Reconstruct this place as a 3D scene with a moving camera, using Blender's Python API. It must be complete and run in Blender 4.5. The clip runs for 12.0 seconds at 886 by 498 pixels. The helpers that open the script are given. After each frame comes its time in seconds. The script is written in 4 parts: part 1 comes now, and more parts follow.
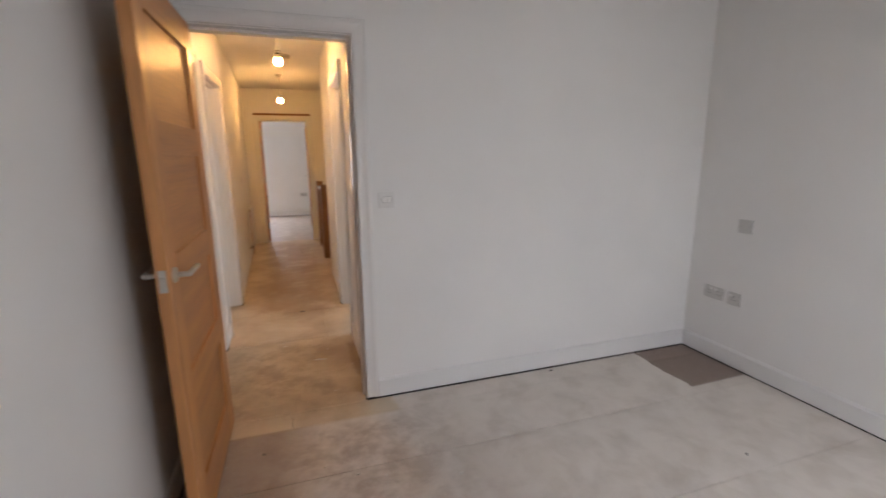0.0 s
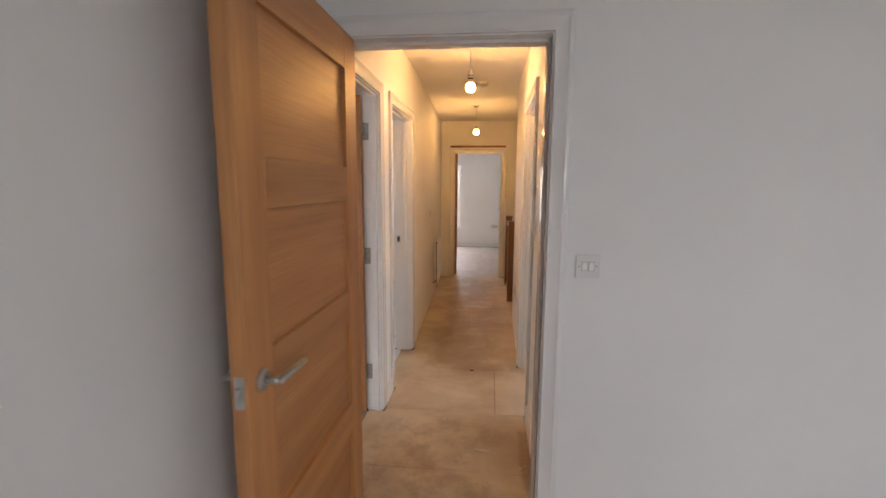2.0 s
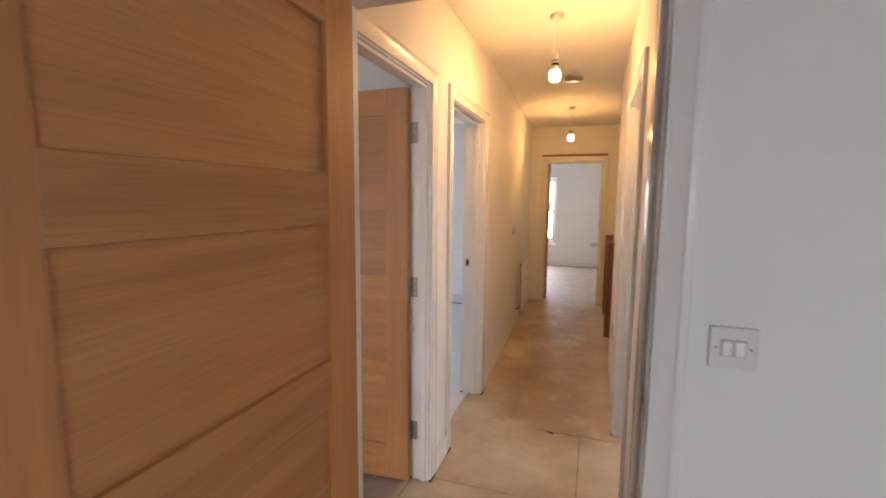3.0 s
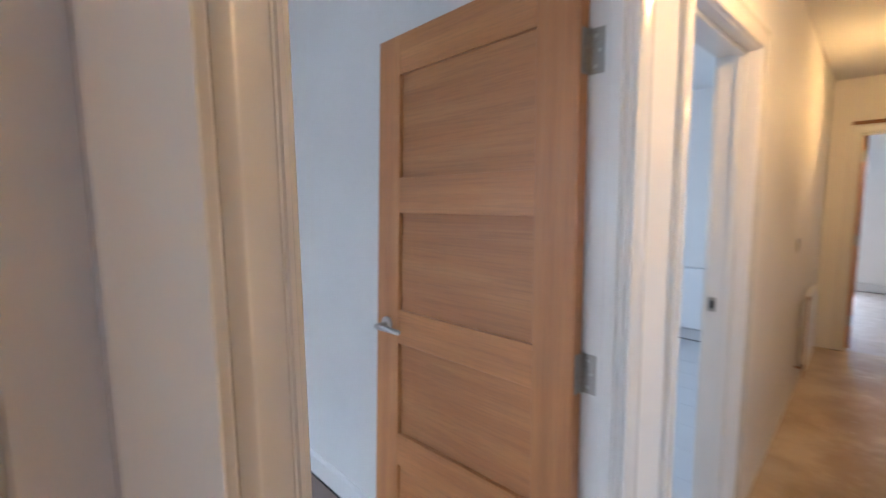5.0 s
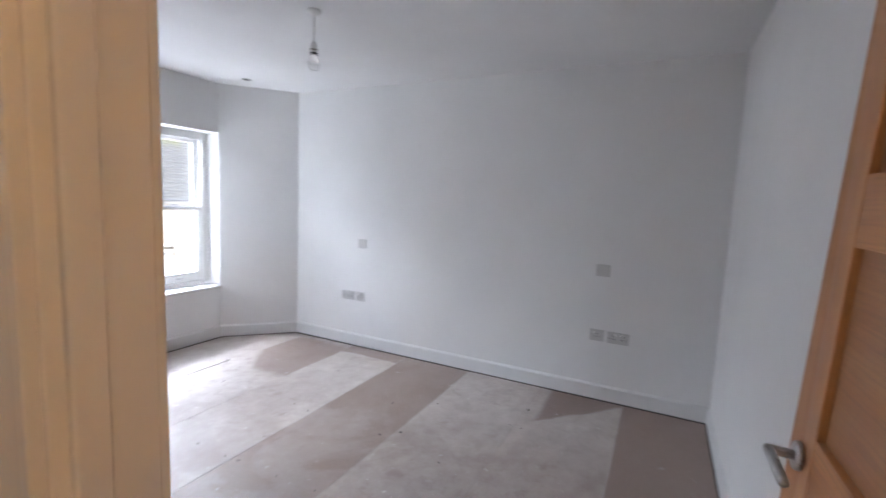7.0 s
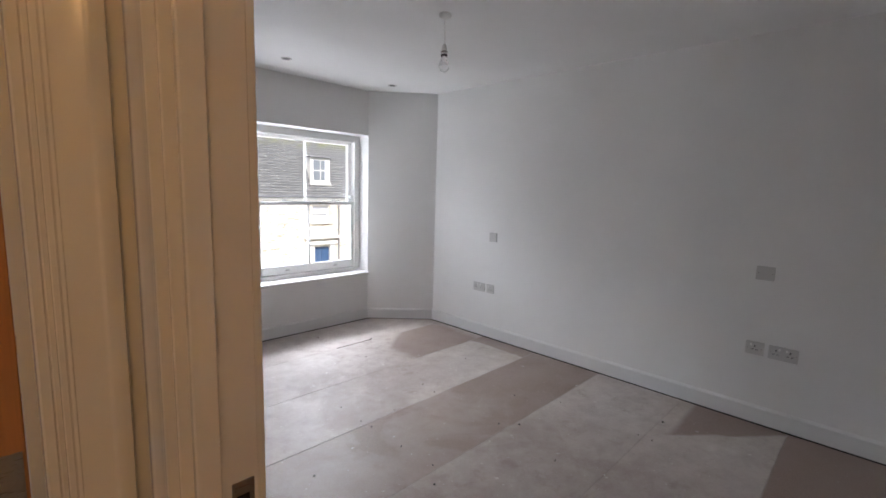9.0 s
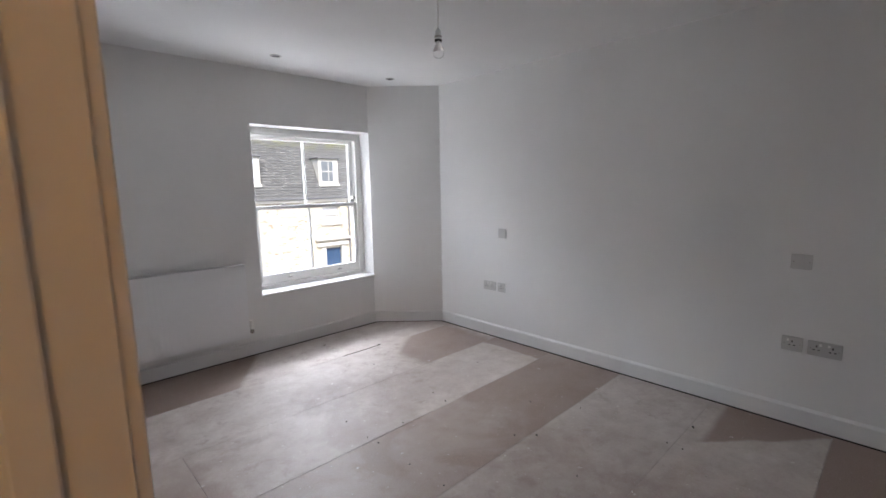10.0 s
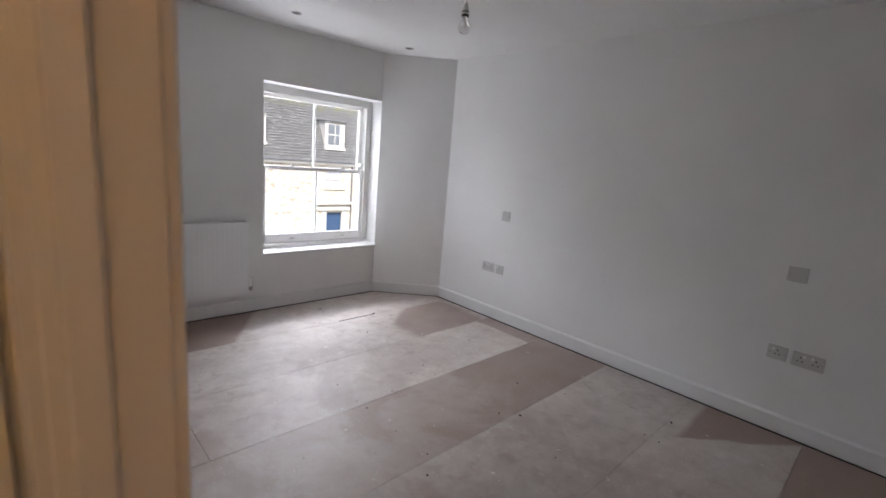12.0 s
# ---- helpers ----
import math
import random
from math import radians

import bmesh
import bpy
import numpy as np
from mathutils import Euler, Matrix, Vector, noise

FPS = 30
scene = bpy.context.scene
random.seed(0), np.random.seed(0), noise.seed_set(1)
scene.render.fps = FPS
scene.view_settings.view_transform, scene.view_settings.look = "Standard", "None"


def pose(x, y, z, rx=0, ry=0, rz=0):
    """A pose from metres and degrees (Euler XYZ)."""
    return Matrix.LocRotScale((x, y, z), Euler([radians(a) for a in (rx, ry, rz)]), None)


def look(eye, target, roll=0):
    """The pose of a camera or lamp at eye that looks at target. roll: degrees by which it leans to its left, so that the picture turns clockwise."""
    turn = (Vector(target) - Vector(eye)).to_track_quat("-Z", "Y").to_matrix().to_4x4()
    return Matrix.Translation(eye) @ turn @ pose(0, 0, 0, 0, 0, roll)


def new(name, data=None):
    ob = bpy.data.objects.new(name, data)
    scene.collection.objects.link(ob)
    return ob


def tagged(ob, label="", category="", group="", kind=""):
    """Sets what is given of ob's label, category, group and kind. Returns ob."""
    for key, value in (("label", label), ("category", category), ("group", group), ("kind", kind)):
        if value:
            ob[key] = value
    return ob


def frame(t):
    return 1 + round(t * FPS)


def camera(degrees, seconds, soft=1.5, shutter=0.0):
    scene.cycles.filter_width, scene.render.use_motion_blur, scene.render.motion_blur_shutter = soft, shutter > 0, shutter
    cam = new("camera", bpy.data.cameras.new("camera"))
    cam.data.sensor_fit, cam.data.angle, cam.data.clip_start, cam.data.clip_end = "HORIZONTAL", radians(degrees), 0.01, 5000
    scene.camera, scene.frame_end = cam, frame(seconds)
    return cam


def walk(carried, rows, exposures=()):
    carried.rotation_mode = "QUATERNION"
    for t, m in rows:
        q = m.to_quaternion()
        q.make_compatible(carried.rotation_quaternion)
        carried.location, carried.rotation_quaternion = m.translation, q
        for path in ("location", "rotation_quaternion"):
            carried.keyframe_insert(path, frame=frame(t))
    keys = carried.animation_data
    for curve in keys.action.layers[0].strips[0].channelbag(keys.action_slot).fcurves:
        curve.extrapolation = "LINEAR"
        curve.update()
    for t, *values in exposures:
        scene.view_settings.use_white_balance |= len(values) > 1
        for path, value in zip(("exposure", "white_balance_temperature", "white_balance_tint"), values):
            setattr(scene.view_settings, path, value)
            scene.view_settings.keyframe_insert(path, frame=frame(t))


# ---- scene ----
cam = camera(89.7, 12.0, soft=1.6, shutter=0.4)
PATH = [
    (0, (0.249, -2.422, 1.402), (0.865, -0.564, 0.991), -0.5),
    (0.5, (0.185, -2.357, 1.416), (0.418, -0.41, 1.017), 0.2),
    (1, (0.241, -2.22, 1.441), (0.122, -0.249, 1.122), -0.1),
    (1.5, (0.325, -1.996, 1.47), (0.118, -0.03, 1.168), 0.3),
    (2, (0.361, -1.689, 1.463), (0.154, 0.28, 1.18), 0.4),
    (2.5, (0.419, -1.377, 1.472), (0.081, 0.576, 1.212), 0.5),
    (2.7, (0.444, -1.243, 1.472), (-0.025, 0.686, 1.228), 0.5),
    (4.3, (0.311, -0.275, 1.464), (-0.79, 1.376, 1.214), 0.1),
    (4.5, (0.254, -0.184, 1.463), (-0.933, 1.405, 1.209), -0.1),
    (5, (0.117, 0.014, 1.456), (-1.318, 1.389, 1.228), -0.7),
    (5.5, (0.069, 0.252, 1.445), (-1.784, 0.979, 1.249), -1.7),
    (6, (-0.009, 0.415, 1.45), (-1.983, 0.667, 1.25), 0.4),
    (6.5, (-0.094, 0.532, 1.451), (-2.077, 0.367, 1.245), 0.9),
    (7, (-0.139, 0.672, 1.457), (-1.923, -0.207, 1.236), 2.4),
    (7.5, (-0.124, 0.796, 1.508), (-1.733, -0.365, 1.326), 3.2),
    (7.7, (-0.103, 0.838, 1.509), (-1.672, -0.376, 1.334), 2.8),
    (9.3, (-0.222, 0.754, 1.443), (-1.593, -0.674, 1.162), 0.3),
    (9.5, (-0.26, 0.715, 1.444), (-1.622, -0.721, 1.153), -1.1),
    (10, (-0.354, 0.693, 1.457), (-1.724, -0.737, 1.173), -1.0),
    (10.5, (-0.413, 0.741, 1.44), (-1.764, -0.706, 1.15), -0.2),
    (11, (-0.45, 0.749, 1.43), (-1.82, -0.674, 1.116), 0.3),
    (11.5, (-0.429, 0.735, 1.423), (-1.799, -0.68, 1.078), 1.7),
    (12, (-0.31, 0.684, 1.471), (-1.677, -0.723, 1.08), 4.8),
]
walk(cam, [(t, look(eye, target, roll)) for t, eye, target, roll in PATH],
     exposures=[(0.0, 1.68, 6850, 17), (2.0, 1.66, 6850, 17), (2.5, 1.70, 6900, 18), (4.3, 1.95, 5750, 18), (5.0, 1.93, 5400, 10), (5.5, 1.99, 5350, 10), (6.0, 1.95, 5450, 12), (6.5, 1.78, 5650, 14),
                (7.0, 1.44, 6000, 15), (7.5, 1.20, 6350, 15), (9.5, 0.78, 6450, 15), (12.0, 0.72, 6500, 16)])

# ---- light ----
world = bpy.data.worlds.new("sky")
scene.world = world
world.use_nodes = True
wn = world.node_tree.nodes
sky = wn.new("ShaderNodeTexSky")
sky.sky_type = "NISHITA"
sky.sun_disc = False
sky.sun_elevation, sky.sun_rotation = radians(42), radians(20)
world.node_tree.links.new(sky.outputs[0], wn["Background"].inputs[0])
wn["Background"].inputs[1].default_value = 0.15


def lamp(name, kind, energy, color, m, **kw):
    data = bpy.data.lights.new(name, kind)
    data.energy, data.color = energy, color
    ob = new(name, data)
    ob.matrix_world = m
    if kind == "AREA":
        data.shape, data.size, data.size_y = "RECTANGLE", kw["w"], kw["h"]
    if kind == "SUN":
        data.angle = kw["angle"]
    return ob


# the overcast sun stands to the north-east and lights the house across the street
lamp("sun", "SUN", 4.8, (1.0, 0.95, 0.88), look((6, 16, 18), (0, 0, 0)), angle=radians(32))
DAY = (0.86, 0.93, 1.0)
# lamps stand in for sky light at each window; the bedroom's hangs outside above
lamp("sky_fill_bedroom", "AREA", 100, DAY, look((-2.78, -4.80, 2.52), (-2.25, -1.60, 1.10)), w=2.3, h=0.5)
# added lamp below the same opening, standing in for light off the bright street
lamp("street_fill_bedroom", "AREA", 10, (0.92, 0.95, 1.0), look((-2.44, -3.66, 0.40), (-2.15, -2.76, 1.30)), w=1.1, h=0.26)
# added lamps outside each side of the same opening, for slantwise sky light
lamp("sky_fill_bedroom_east", "AREA", 10, DAY, look((-1.30, -3.95, 1.30), (-2.75, -3.05, 1.25)), w=0.9, h=1.5)
lamp("sky_fill_bedroom_west", "AREA", 74, DAY, look((-3.85, -4.05, 1.30), (-2.25, -3.05, 1.25)), w=0.9, h=1.5)
lamp("window_light_front", "AREA", 11.0, DAY, look((1.7, -3.45, 1.5), (1.62, -2.75, 0.0)), w=1.1, h=1.4)
lamp("window_light_bathroom", "AREA", 8, DAY, look((-3.66, 2.9, 1.3), (0, 2.9, 1.1)), w=1.0, h=1.2)
lamp("window_light_end", "AREA", 10, DAY, look((-0.94, 9.22, 1.2), (-0.8, 6.0, 0.9)), w=1.05, h=1.35)
lamp("window_light_side", "AREA", 8, DAY, look((3.99, 2.2, 1.3), (0.4, 1.35, 0.4)), w=0.88, h=1.2)


# ---- materials ----
def mat(name, color, rough=0.5, metal=0.0):
    m = bpy.data.materials.new(name)
    m.use_nodes = True
    b = m.node_tree.nodes["Principled BSDF"]
    b.inputs["Base Color"].default_value = (*color, 1)
    b.inputs["Roughness"].default_value = rough
    b.inputs["Metallic"].default_value = metal
    return m


class Nodes:
    """Short hand for building a node tree."""

    def __init__(self, m):
        self.t = m.node_tree
        self.b = self.t.nodes["Principled BSDF"]

    def add(self, kind, **kw):
        n = self.t.nodes.new(kind)
        for k, v in kw.items():
            if k == "operation":
                n.operation = v
            elif k == "blend":
                n.blend_type = v
            elif k == "bands":
                n.wave_type, n.bands_direction = "BANDS", v
        return n

    def link(self, a, b):
        self.t.links.new(a, b)

    def math(self, op, a, b=0.0, clamp=False):
        n = self.add("ShaderNodeMath", operation=op)
        n.use_clamp = clamp
        for i, v in enumerate((a, b)):
            if isinstance(v, (int, float)):
                n.inputs[i].default_value = v
            else:
                self.link(v, n.inputs[i])
        return n.outputs[0]

    def noise(self, vec, scale, detail=4.0, rough=0.55, stretch=None, distort=0.0):
        if stretch:
            mp = self.add("ShaderNodeMapping")
            self.link(vec, mp.inputs[0])
            mp.inputs["Scale"].default_value = stretch
            vec = mp.outputs[0]
        n = self.add("ShaderNodeTexNoise")
        self.link(vec, n.inputs["Vector"])
        n.inputs["Scale"].default_value = scale
        n.inputs["Detail"].default_value = detail
        n.inputs["Roughness"].default_value = rough
        n.inputs["Distortion"].default_value = distort
        return n.outputs[0]

    def ramp(self, v, stops):
        r = self.add("ShaderNodeValToRGB")
        self.link(v, r.inputs[0])
        e = r.color_ramp.elements
        while len(e) < len(stops):
            e.new(0.5)
        for el, (p, c) in zip(e, stops):
            el.position, el.color = p, (*c, 1)
        return r.outputs[0]

    def step(self, v, a, b):
        n = self.add("ShaderNodeMapRange")
        n.interpolation_type = "SMOOTHSTEP"
        self.link(v, n.inputs[0])
        n.inputs[1].default_value, n.inputs[2].default_value = a, b
        return n.outputs[0]

    def mix(self, f, a, b, blend="MIX"):
        n = self.t.nodes.new("ShaderNodeMix")
        n.data_type, n.blend_type = "RGBA", blend
        for sock, v in ((n.inputs[0], f), (n.inputs[6], a), (n.inputs[7], b)):
            if isinstance(v, tuple):
                sock.default_value = (*v, 1)
            elif isinstance(v, (int, float)):
                sock.default_value = v
            else:
                self.link(v, sock)
        return n.outputs[2]

    def bump(self, h, strength, distance):
        n = self.add("ShaderNodeBump")
        n.inputs["Strength"].default_value = strength
        n.inputs["Distance"].default_value = distance
        self.link(h, n.inputs["Height"])
        self.link(n.outputs[0], self.b.inputs["Normal"])

    def coord(self, which="Object"):
        return self.add("ShaderNodeTexCoord").outputs[which]

    def place(self):
        return self.add("ShaderNodeNewGeometry").outputs["Position"]

    def color(self, v):
        self.link(v, self.b.inputs["Base Color"])

    def rough(self, v):
        self.link(v, self.b.inputs["Roughness"])


def paint(name, color, rough, mottle=0.03, bump=0.12):
    """Matt or satin paint with roller texture and faint patchiness."""
    m = mat(name, color, rough)
    n = Nodes(m)
    p = n.place()
    big = n.noise(p, 1.3, 3)
    dark = tuple(c * (1 - 2 * mottle) for c in color)
    n.color(n.ramp(big, [(0.3, dark), (0.7, color)]))
    n.bump(n.noise(p, 260, 3), bump, 0.0008)
    n.rough(n.math("ADD", n.math("MULTIPLY", n.noise(p, 9, 3), 0.14), rough - 0.07))
    return m


WALL = paint("wall_paint", (0.82, 0.812, 0.795), 0.62)
CEIL = paint("ceiling_paint", (0.84, 0.84, 0.83), 0.8)
TRIM = paint("trim_satin", (0.8, 0.79, 0.77), 0.19, 0.02, 0.02)
PRIMER = paint("skirting_paint", (0.78, 0.775, 0.765), 0.42, 0.03, 0.06)
RAD = mat("radiator_enamel", (0.82, 0.82, 0.82), 0.34)
PLASTIC = mat("white_plastic", (0.84, 0.83, 0.80), 0.28)
PLASTIC_GREY = mat("socket_plastic", (0.56, 0.55, 0.53), 0.32)
SWITCH = mat("switch_plastic", (0.70, 0.69, 0.67), 0.3)
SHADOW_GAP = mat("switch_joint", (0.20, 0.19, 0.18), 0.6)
DARK = mat("dark_slot", (0.015, 0.014, 0.013), 0.6)
STEEL = mat("brushed_steel", (0.55, 0.54, 0.52), 0.28, 1.0)
NICKEL = mat("satin_hinge", (0.36, 0.34, 0.31), 0.38, 1.0)
BRASS = mat("brass_fitting", (0.5, 0.33, 0.12), 0.35, 1.0)
COPPER = mat("copper_pipe", (0.34, 0.16, 0.085), 0.45, 0.6)
for m in (STEEL, NICKEL):
    n = Nodes(m)
    n.rough(n.math("ADD", n.math("MULTIPLY", n.noise(n.coord(), 60, 3, stretch=(1, 1, 12)), 0.2), 0.2))


def oak(name, along, tone=1.0):
    """Veneered oak; along: the axis of the grain in the part's own coordinates."""
    m = mat(name, (0.4, 0.2, 0.09), 0.42)
    n = Nodes(m)
    add = n.add("ShaderNodeVectorMath", operation="ADD")
    n.link(n.coord(), add.inputs[0])
    info = n.add("ShaderNodeObjectInfo")
    spread = n.add("ShaderNodeVectorMath", operation="SCALE")
    spread.inputs[0].default_value = (7.0, 11.0, 5.0)
    n.link(info.outputs["Random"], spread.inputs["Scale"])
    n.link(spread.outputs[0], add.inputs[1])
    v = add.outputs[0]
    st = [1.0, 1.0, 1.0]
    st["xyz".index(along)] = 0.045
    figure = n.noise(v, 11.0, 5, 0.62, stretch=st, distort=0.35)
    st["xyz".index(along)] = 0.025
    fine = n.noise(v, 170.0, 3, 0.7, stretch=st)
    c = n.ramp(figure, [(0.28, tuple(tone * x for x in (0.43, 0.175, 0.057))), (0.5, tuple(tone * x for x in (0.53, 0.233, 0.081))), (0.72, tuple(tone * x for x in (0.60, 0.293, 0.112)))])
    # broad cathedral rings of a flat-sawn board
    st["xyz".index(along)] = 0.08
    mp = n.add("ShaderNodeMapping")
    n.link(v, mp.inputs[0])
    mp.inputs["Scale"].default_value = st
    rings = n.add("ShaderNodeTexWave", bands="DIAGONAL")
    n.link(mp.outputs[0], rings.inputs["Vector"])
    for k, val in (("Scale", 5.0), ("Distortion", 5.0), ("Detail", 3.0), ("Detail Scale", 1.4), ("Detail Roughness", 0.6)):
        rings.inputs[k].default_value = val
    c = n.mix(n.math("MULTIPLY", n.step(rings.outputs[1], 0.55, 1.0), 0.13), c, tuple(tone * x for x in (0.30, 0.125, 0.042)))
    c = n.mix(n.math("MULTIPLY", n.step(fine, 0.56, 0.34), 0.27), c, tuple(tone * x for x in (0.27, 0.13, 0.06)))
    hue = n.math("ADD", n.math("MULTIPLY", info.outputs["Random"], 0.22), 0.88)
    tint = n.add("ShaderNodeVectorMath", operation="SCALE")
    n.link(c, tint.inputs[0])
    n.link(hue, tint.inputs["Scale"])
    n.color(tint.outputs[0])
    n.bump(fine, 0.15, 0.0006)
    n.rough(n.math("ADD", n.math("MULTIPLY", figure, 0.2), 0.3))
    return m


OAK_V = oak("oak_upright_grain", "z", 0.96)
OAK_H = oak("oak_level_grain", "x", 0.96)
OAK_D = oak("oak_stained_newel", "z", 0.46)


def chipboard():
    """Flooring-grade chipboard, plaster dust over most of it, brown where boards or sheets lay on it."""
    m = mat("chipboard", (0.4, 0.36, 0.32), 0.5)
    n = Nodes(m)
    p = n.place()
    warp = n.noise(p, 5.0, 4, 0.6)
    warp2 = n.noise(p, 2.1, 3, 0.5)
    sep = n.add("ShaderNodeSeparateXYZ")
    n.link(p, sep.inputs[0])
    wob = n.math("MULTIPLY", n.math("SUBTRACT", warp, 0.5), 0.10)
    x = n.math("ADD", sep.outputs[0], wob)
    wob2 = n.math("MULTIPLY", n.math("SUBTRACT", warp2, 0.5), 0.10)
    y = n.math("ADD", sep.outputs[1], n.math("MULTIPLY", wob2, 0.3))

    def area(x0, x1, y0, y1, ex=0.08, ey=0.012):
        a = n.math("MULTIPLY", n.step(x, x0 - ex, x0 + ex), n.step(x, x1 + ex, x1 - ex))
        b = n.math("MULTIPLY", n.step(y, y0 - ey, y0 + ey), n.step(y, y1 + ey, y1 - ey))
        return n.math("MULTIPLY", a, b)

    bare = None
    for box_, s in (((-3.7, -2.30, -1.335, -0.722, 0.4, 0.010), 1.0), ((-2.6, -0.9, -1.335, -0.722, 0.4, 0.010), 0.78), ((-3.7, -3.39, -1.945, -1.335, 0.02), 0.95),
                    ((-3.7, -0.42, 0.516, 1.2, 0.05, 0.008), 1.1),
                    ((2.48, 3.1, -0.52, 0.1, 0.006, 0.01), 1.3), ((-0.4, 0.20, -1.1, -0.17, 0.15, 0.01), 0.85),
                    ((-2.4, -0.9, -1.1, -0.722, 0.4, 0.08), 0.6), ((-2.7, -0.4, -0.69, 0.50, 0.35, 0.05), 0.36), ((-1.75, -0.4, -1.75, 0.5, 0.45, 0.25), 0.52),
                    ((-0.14, 0.52, 1.55, 5.3, 0.12, 0.2), 1.0), ((0.545, 0.66, 0.30, 0.85, 0.02, 0.04), 1.0), ((-0.4, 1.2, -1.75, -0.45, 0.4, 0.25), 0.18)):
        v = n.math("MULTIPLY", area(*box_), s)
        bare = v if bare is None else n.math("MAXIMUM", bare, v)
    # a rounded patch by the boxed-in corner, and a long one under the radiator with a slanting end
    round_ = n.math("MULTIPLY", area(-3.50, -2.66, -2.57, -1.945, 0.06, 0.016), n.step(n.math("SUBTRACT", y, n.math("MULTIPLY", x, 0.765)), -0.32, -0.22))
    bare = n.math("MAXIMUM", bare, n.math("MULTIPLY", round_, 0.95))
    under = n.math("MULTIPLY", n.step(n.math("SUBTRACT", x, n.math("MULTIPLY", y, 0.6)), 0.10, 0.19), area(-2.2, -0.3, -3.4, -2.60, 0.05, 0.014))
    bare = n.math("MAXIMUM", bare, n.math("MULTIPLY", under, 1.25))
    # a wedge against the west wall that a sheet kept clean
    ragged = n.math("MULTIPLY", n.math("SUBTRACT", n.noise(p, 4.0, 3, 0.5), 0.5), 0.08)
    slope = n.math("ADD", n.math("ADD", x, ragged), n.math("MULTIPLY", y, 1.06))
    wedge = n.math("MULTIPLY", n.step(slope, -2.97, -3.02), n.math("MULTIPLY", n.step(n.math("ADD", y, n.math("MULTIPLY", ragged, 0.5)), -0.03, 0.03), n.step(y, 0.516, 0.507)))
    bare = n.math("MAXIMUM", bare, n.math("MULTIPLY", wedge, 1.1))
    blot = n.noise(p, 3.2, 6, 0.65)
    smear = n.step(blot, 0.45, 0.75)
    broad = n.math("MULTIPLY", n.step(n.noise(p, 1.5, 7, 0.62, distort=0.5), 0.47, 0.62), area(-2.7, -0.4, -2.3, 0.5, 0.35, 0.25))
    bare = n.math("ADD", n.math("MULTIPLY", bare, 0.9), n.math("MULTIPLY", smear, 0.20), True)
    bare = n.math("ADD", bare, n.math("MULTIPLY", broad, 0.38), True)
    grain = n.noise(p, 190, 4, 0.7)
    flakes = n.noise(p, 55, 3, 0.6)
    brown = n.ramp(grain, [(0.3, (0.205, 0.146, 0.120)), (0.7, (0.355, 0.270, 0.228))])
    pale = n.ramp(n.noise(p, 7, 6, 0.68), [(0.25, (0.40, 0.337, 0.300)), (0.75, (0.585, 0.527, 0.488))])
    # trodden smudges in the dust, and worn-through spots
    smudge = n.math("MULTIPLY", n.step(n.noise(p, 8.5, 6, 0.7, distort=0.3), 0.52, 0.68), n.step(n.noise(p, 1.1, 3, 0.5), 0.42, 0.60))
    pale = n.mix(n.math("MULTIPLY", smudge, 0.60), pale, (0.29, 0.222, 0.185))
    pale = n.mix(n.math("MULTIPLY", n.step(flakes, 0.5, 0.7), 0.18), pale, (0.3, 0.25, 0.21))
    scuff = n.math("MULTIPLY", area(-0.4, 0.85, -1.7, -0.22, 0.32, 0.10), n.step(n.noise(p, 5.4, 8, 0.68, distort=0.2), 0.36, 0.66))
    front = area(-0.33, 3.0, -3.3, -0.01, 0.02, 0.01)
    pale = n.mix(n.math("MULTIPLY", front, 0.9), pale, n.ramp(n.noise(p, 5.2, 6, 0.62, distort=0.4), [(0.30, (0.64, 0.575, 0.51)), (0.55, (0.76, 0.70, 0.64))]))
    pale = n.mix(n.math("MULTIPLY", scuff, 0.75), pale, (0.33, 0.262, 0.215))
    c = n.mix(bare, pale, brown)
    # the landing is trodden and more yellow
    hall = area(-0.44, 0.72, -0.18, 5.5, 0.02, 0.02)
    tread = n.ramp(n.noise(p, 2.2, 6, 0.58, distort=0.2), [(0.36, (0.40, 0.30, 0.19)), (0.48, (0.50, 0.39, 0.26)), (0.62, (0.60, 0.50, 0.36))])
    tread = n.mix(n.math("MULTIPLY", n.math("MULTIPLY", bare, 0.68), n.step(n.noise(p, 3.4, 6, 0.65, distort=0.3), 0.25, 0.55)), tread, (0.26, 0.165, 0.09))
    # darker brown patches over the near end of the landing
    brown_patch = n.math("MULTIPLY", area(-0.35, 0.45, -0.02, 0.95, 0.12, 0.15), n.step(n.noise(p, 3.1, 6, 0.7), 0.42, 0.6))
    tread = n.mix(n.math("MULTIPLY", brown_patch, 0.62), tread, (0.23, 0.165, 0.10))
    c = n.mix(n.math("MULTIPLY", hall, 0.85), c, tread)
    # plaster splashes
    drop = n.math("MAXIMUM", n.step(n.noise(p, 21, 3, 0.5), 0.70, 0.75), n.step(n.noise(p, 60, 2, 0.5), 0.72, 0.75))
    c = n.mix(n.math("MULTIPLY", drop, 0.7), c, (0.66, 0.63, 0.59))
    info = n.add("ShaderNodeObjectInfo")
    tint = n.add("ShaderNodeVectorMath", operation="SCALE")
    n.link(c, tint.inputs[0])
    n.link(n.math("ADD", n.math("MULTIPLY", info.outputs["Random"], 0.12), 0.94), tint.inputs["Scale"])
    n.color(tint.outputs[0])
    n.rough(n.math("ADD", n.math("MULTIPLY", warp, 0.30), 0.38))
    n.bump(grain, 0.25, 0.0012)
    return m


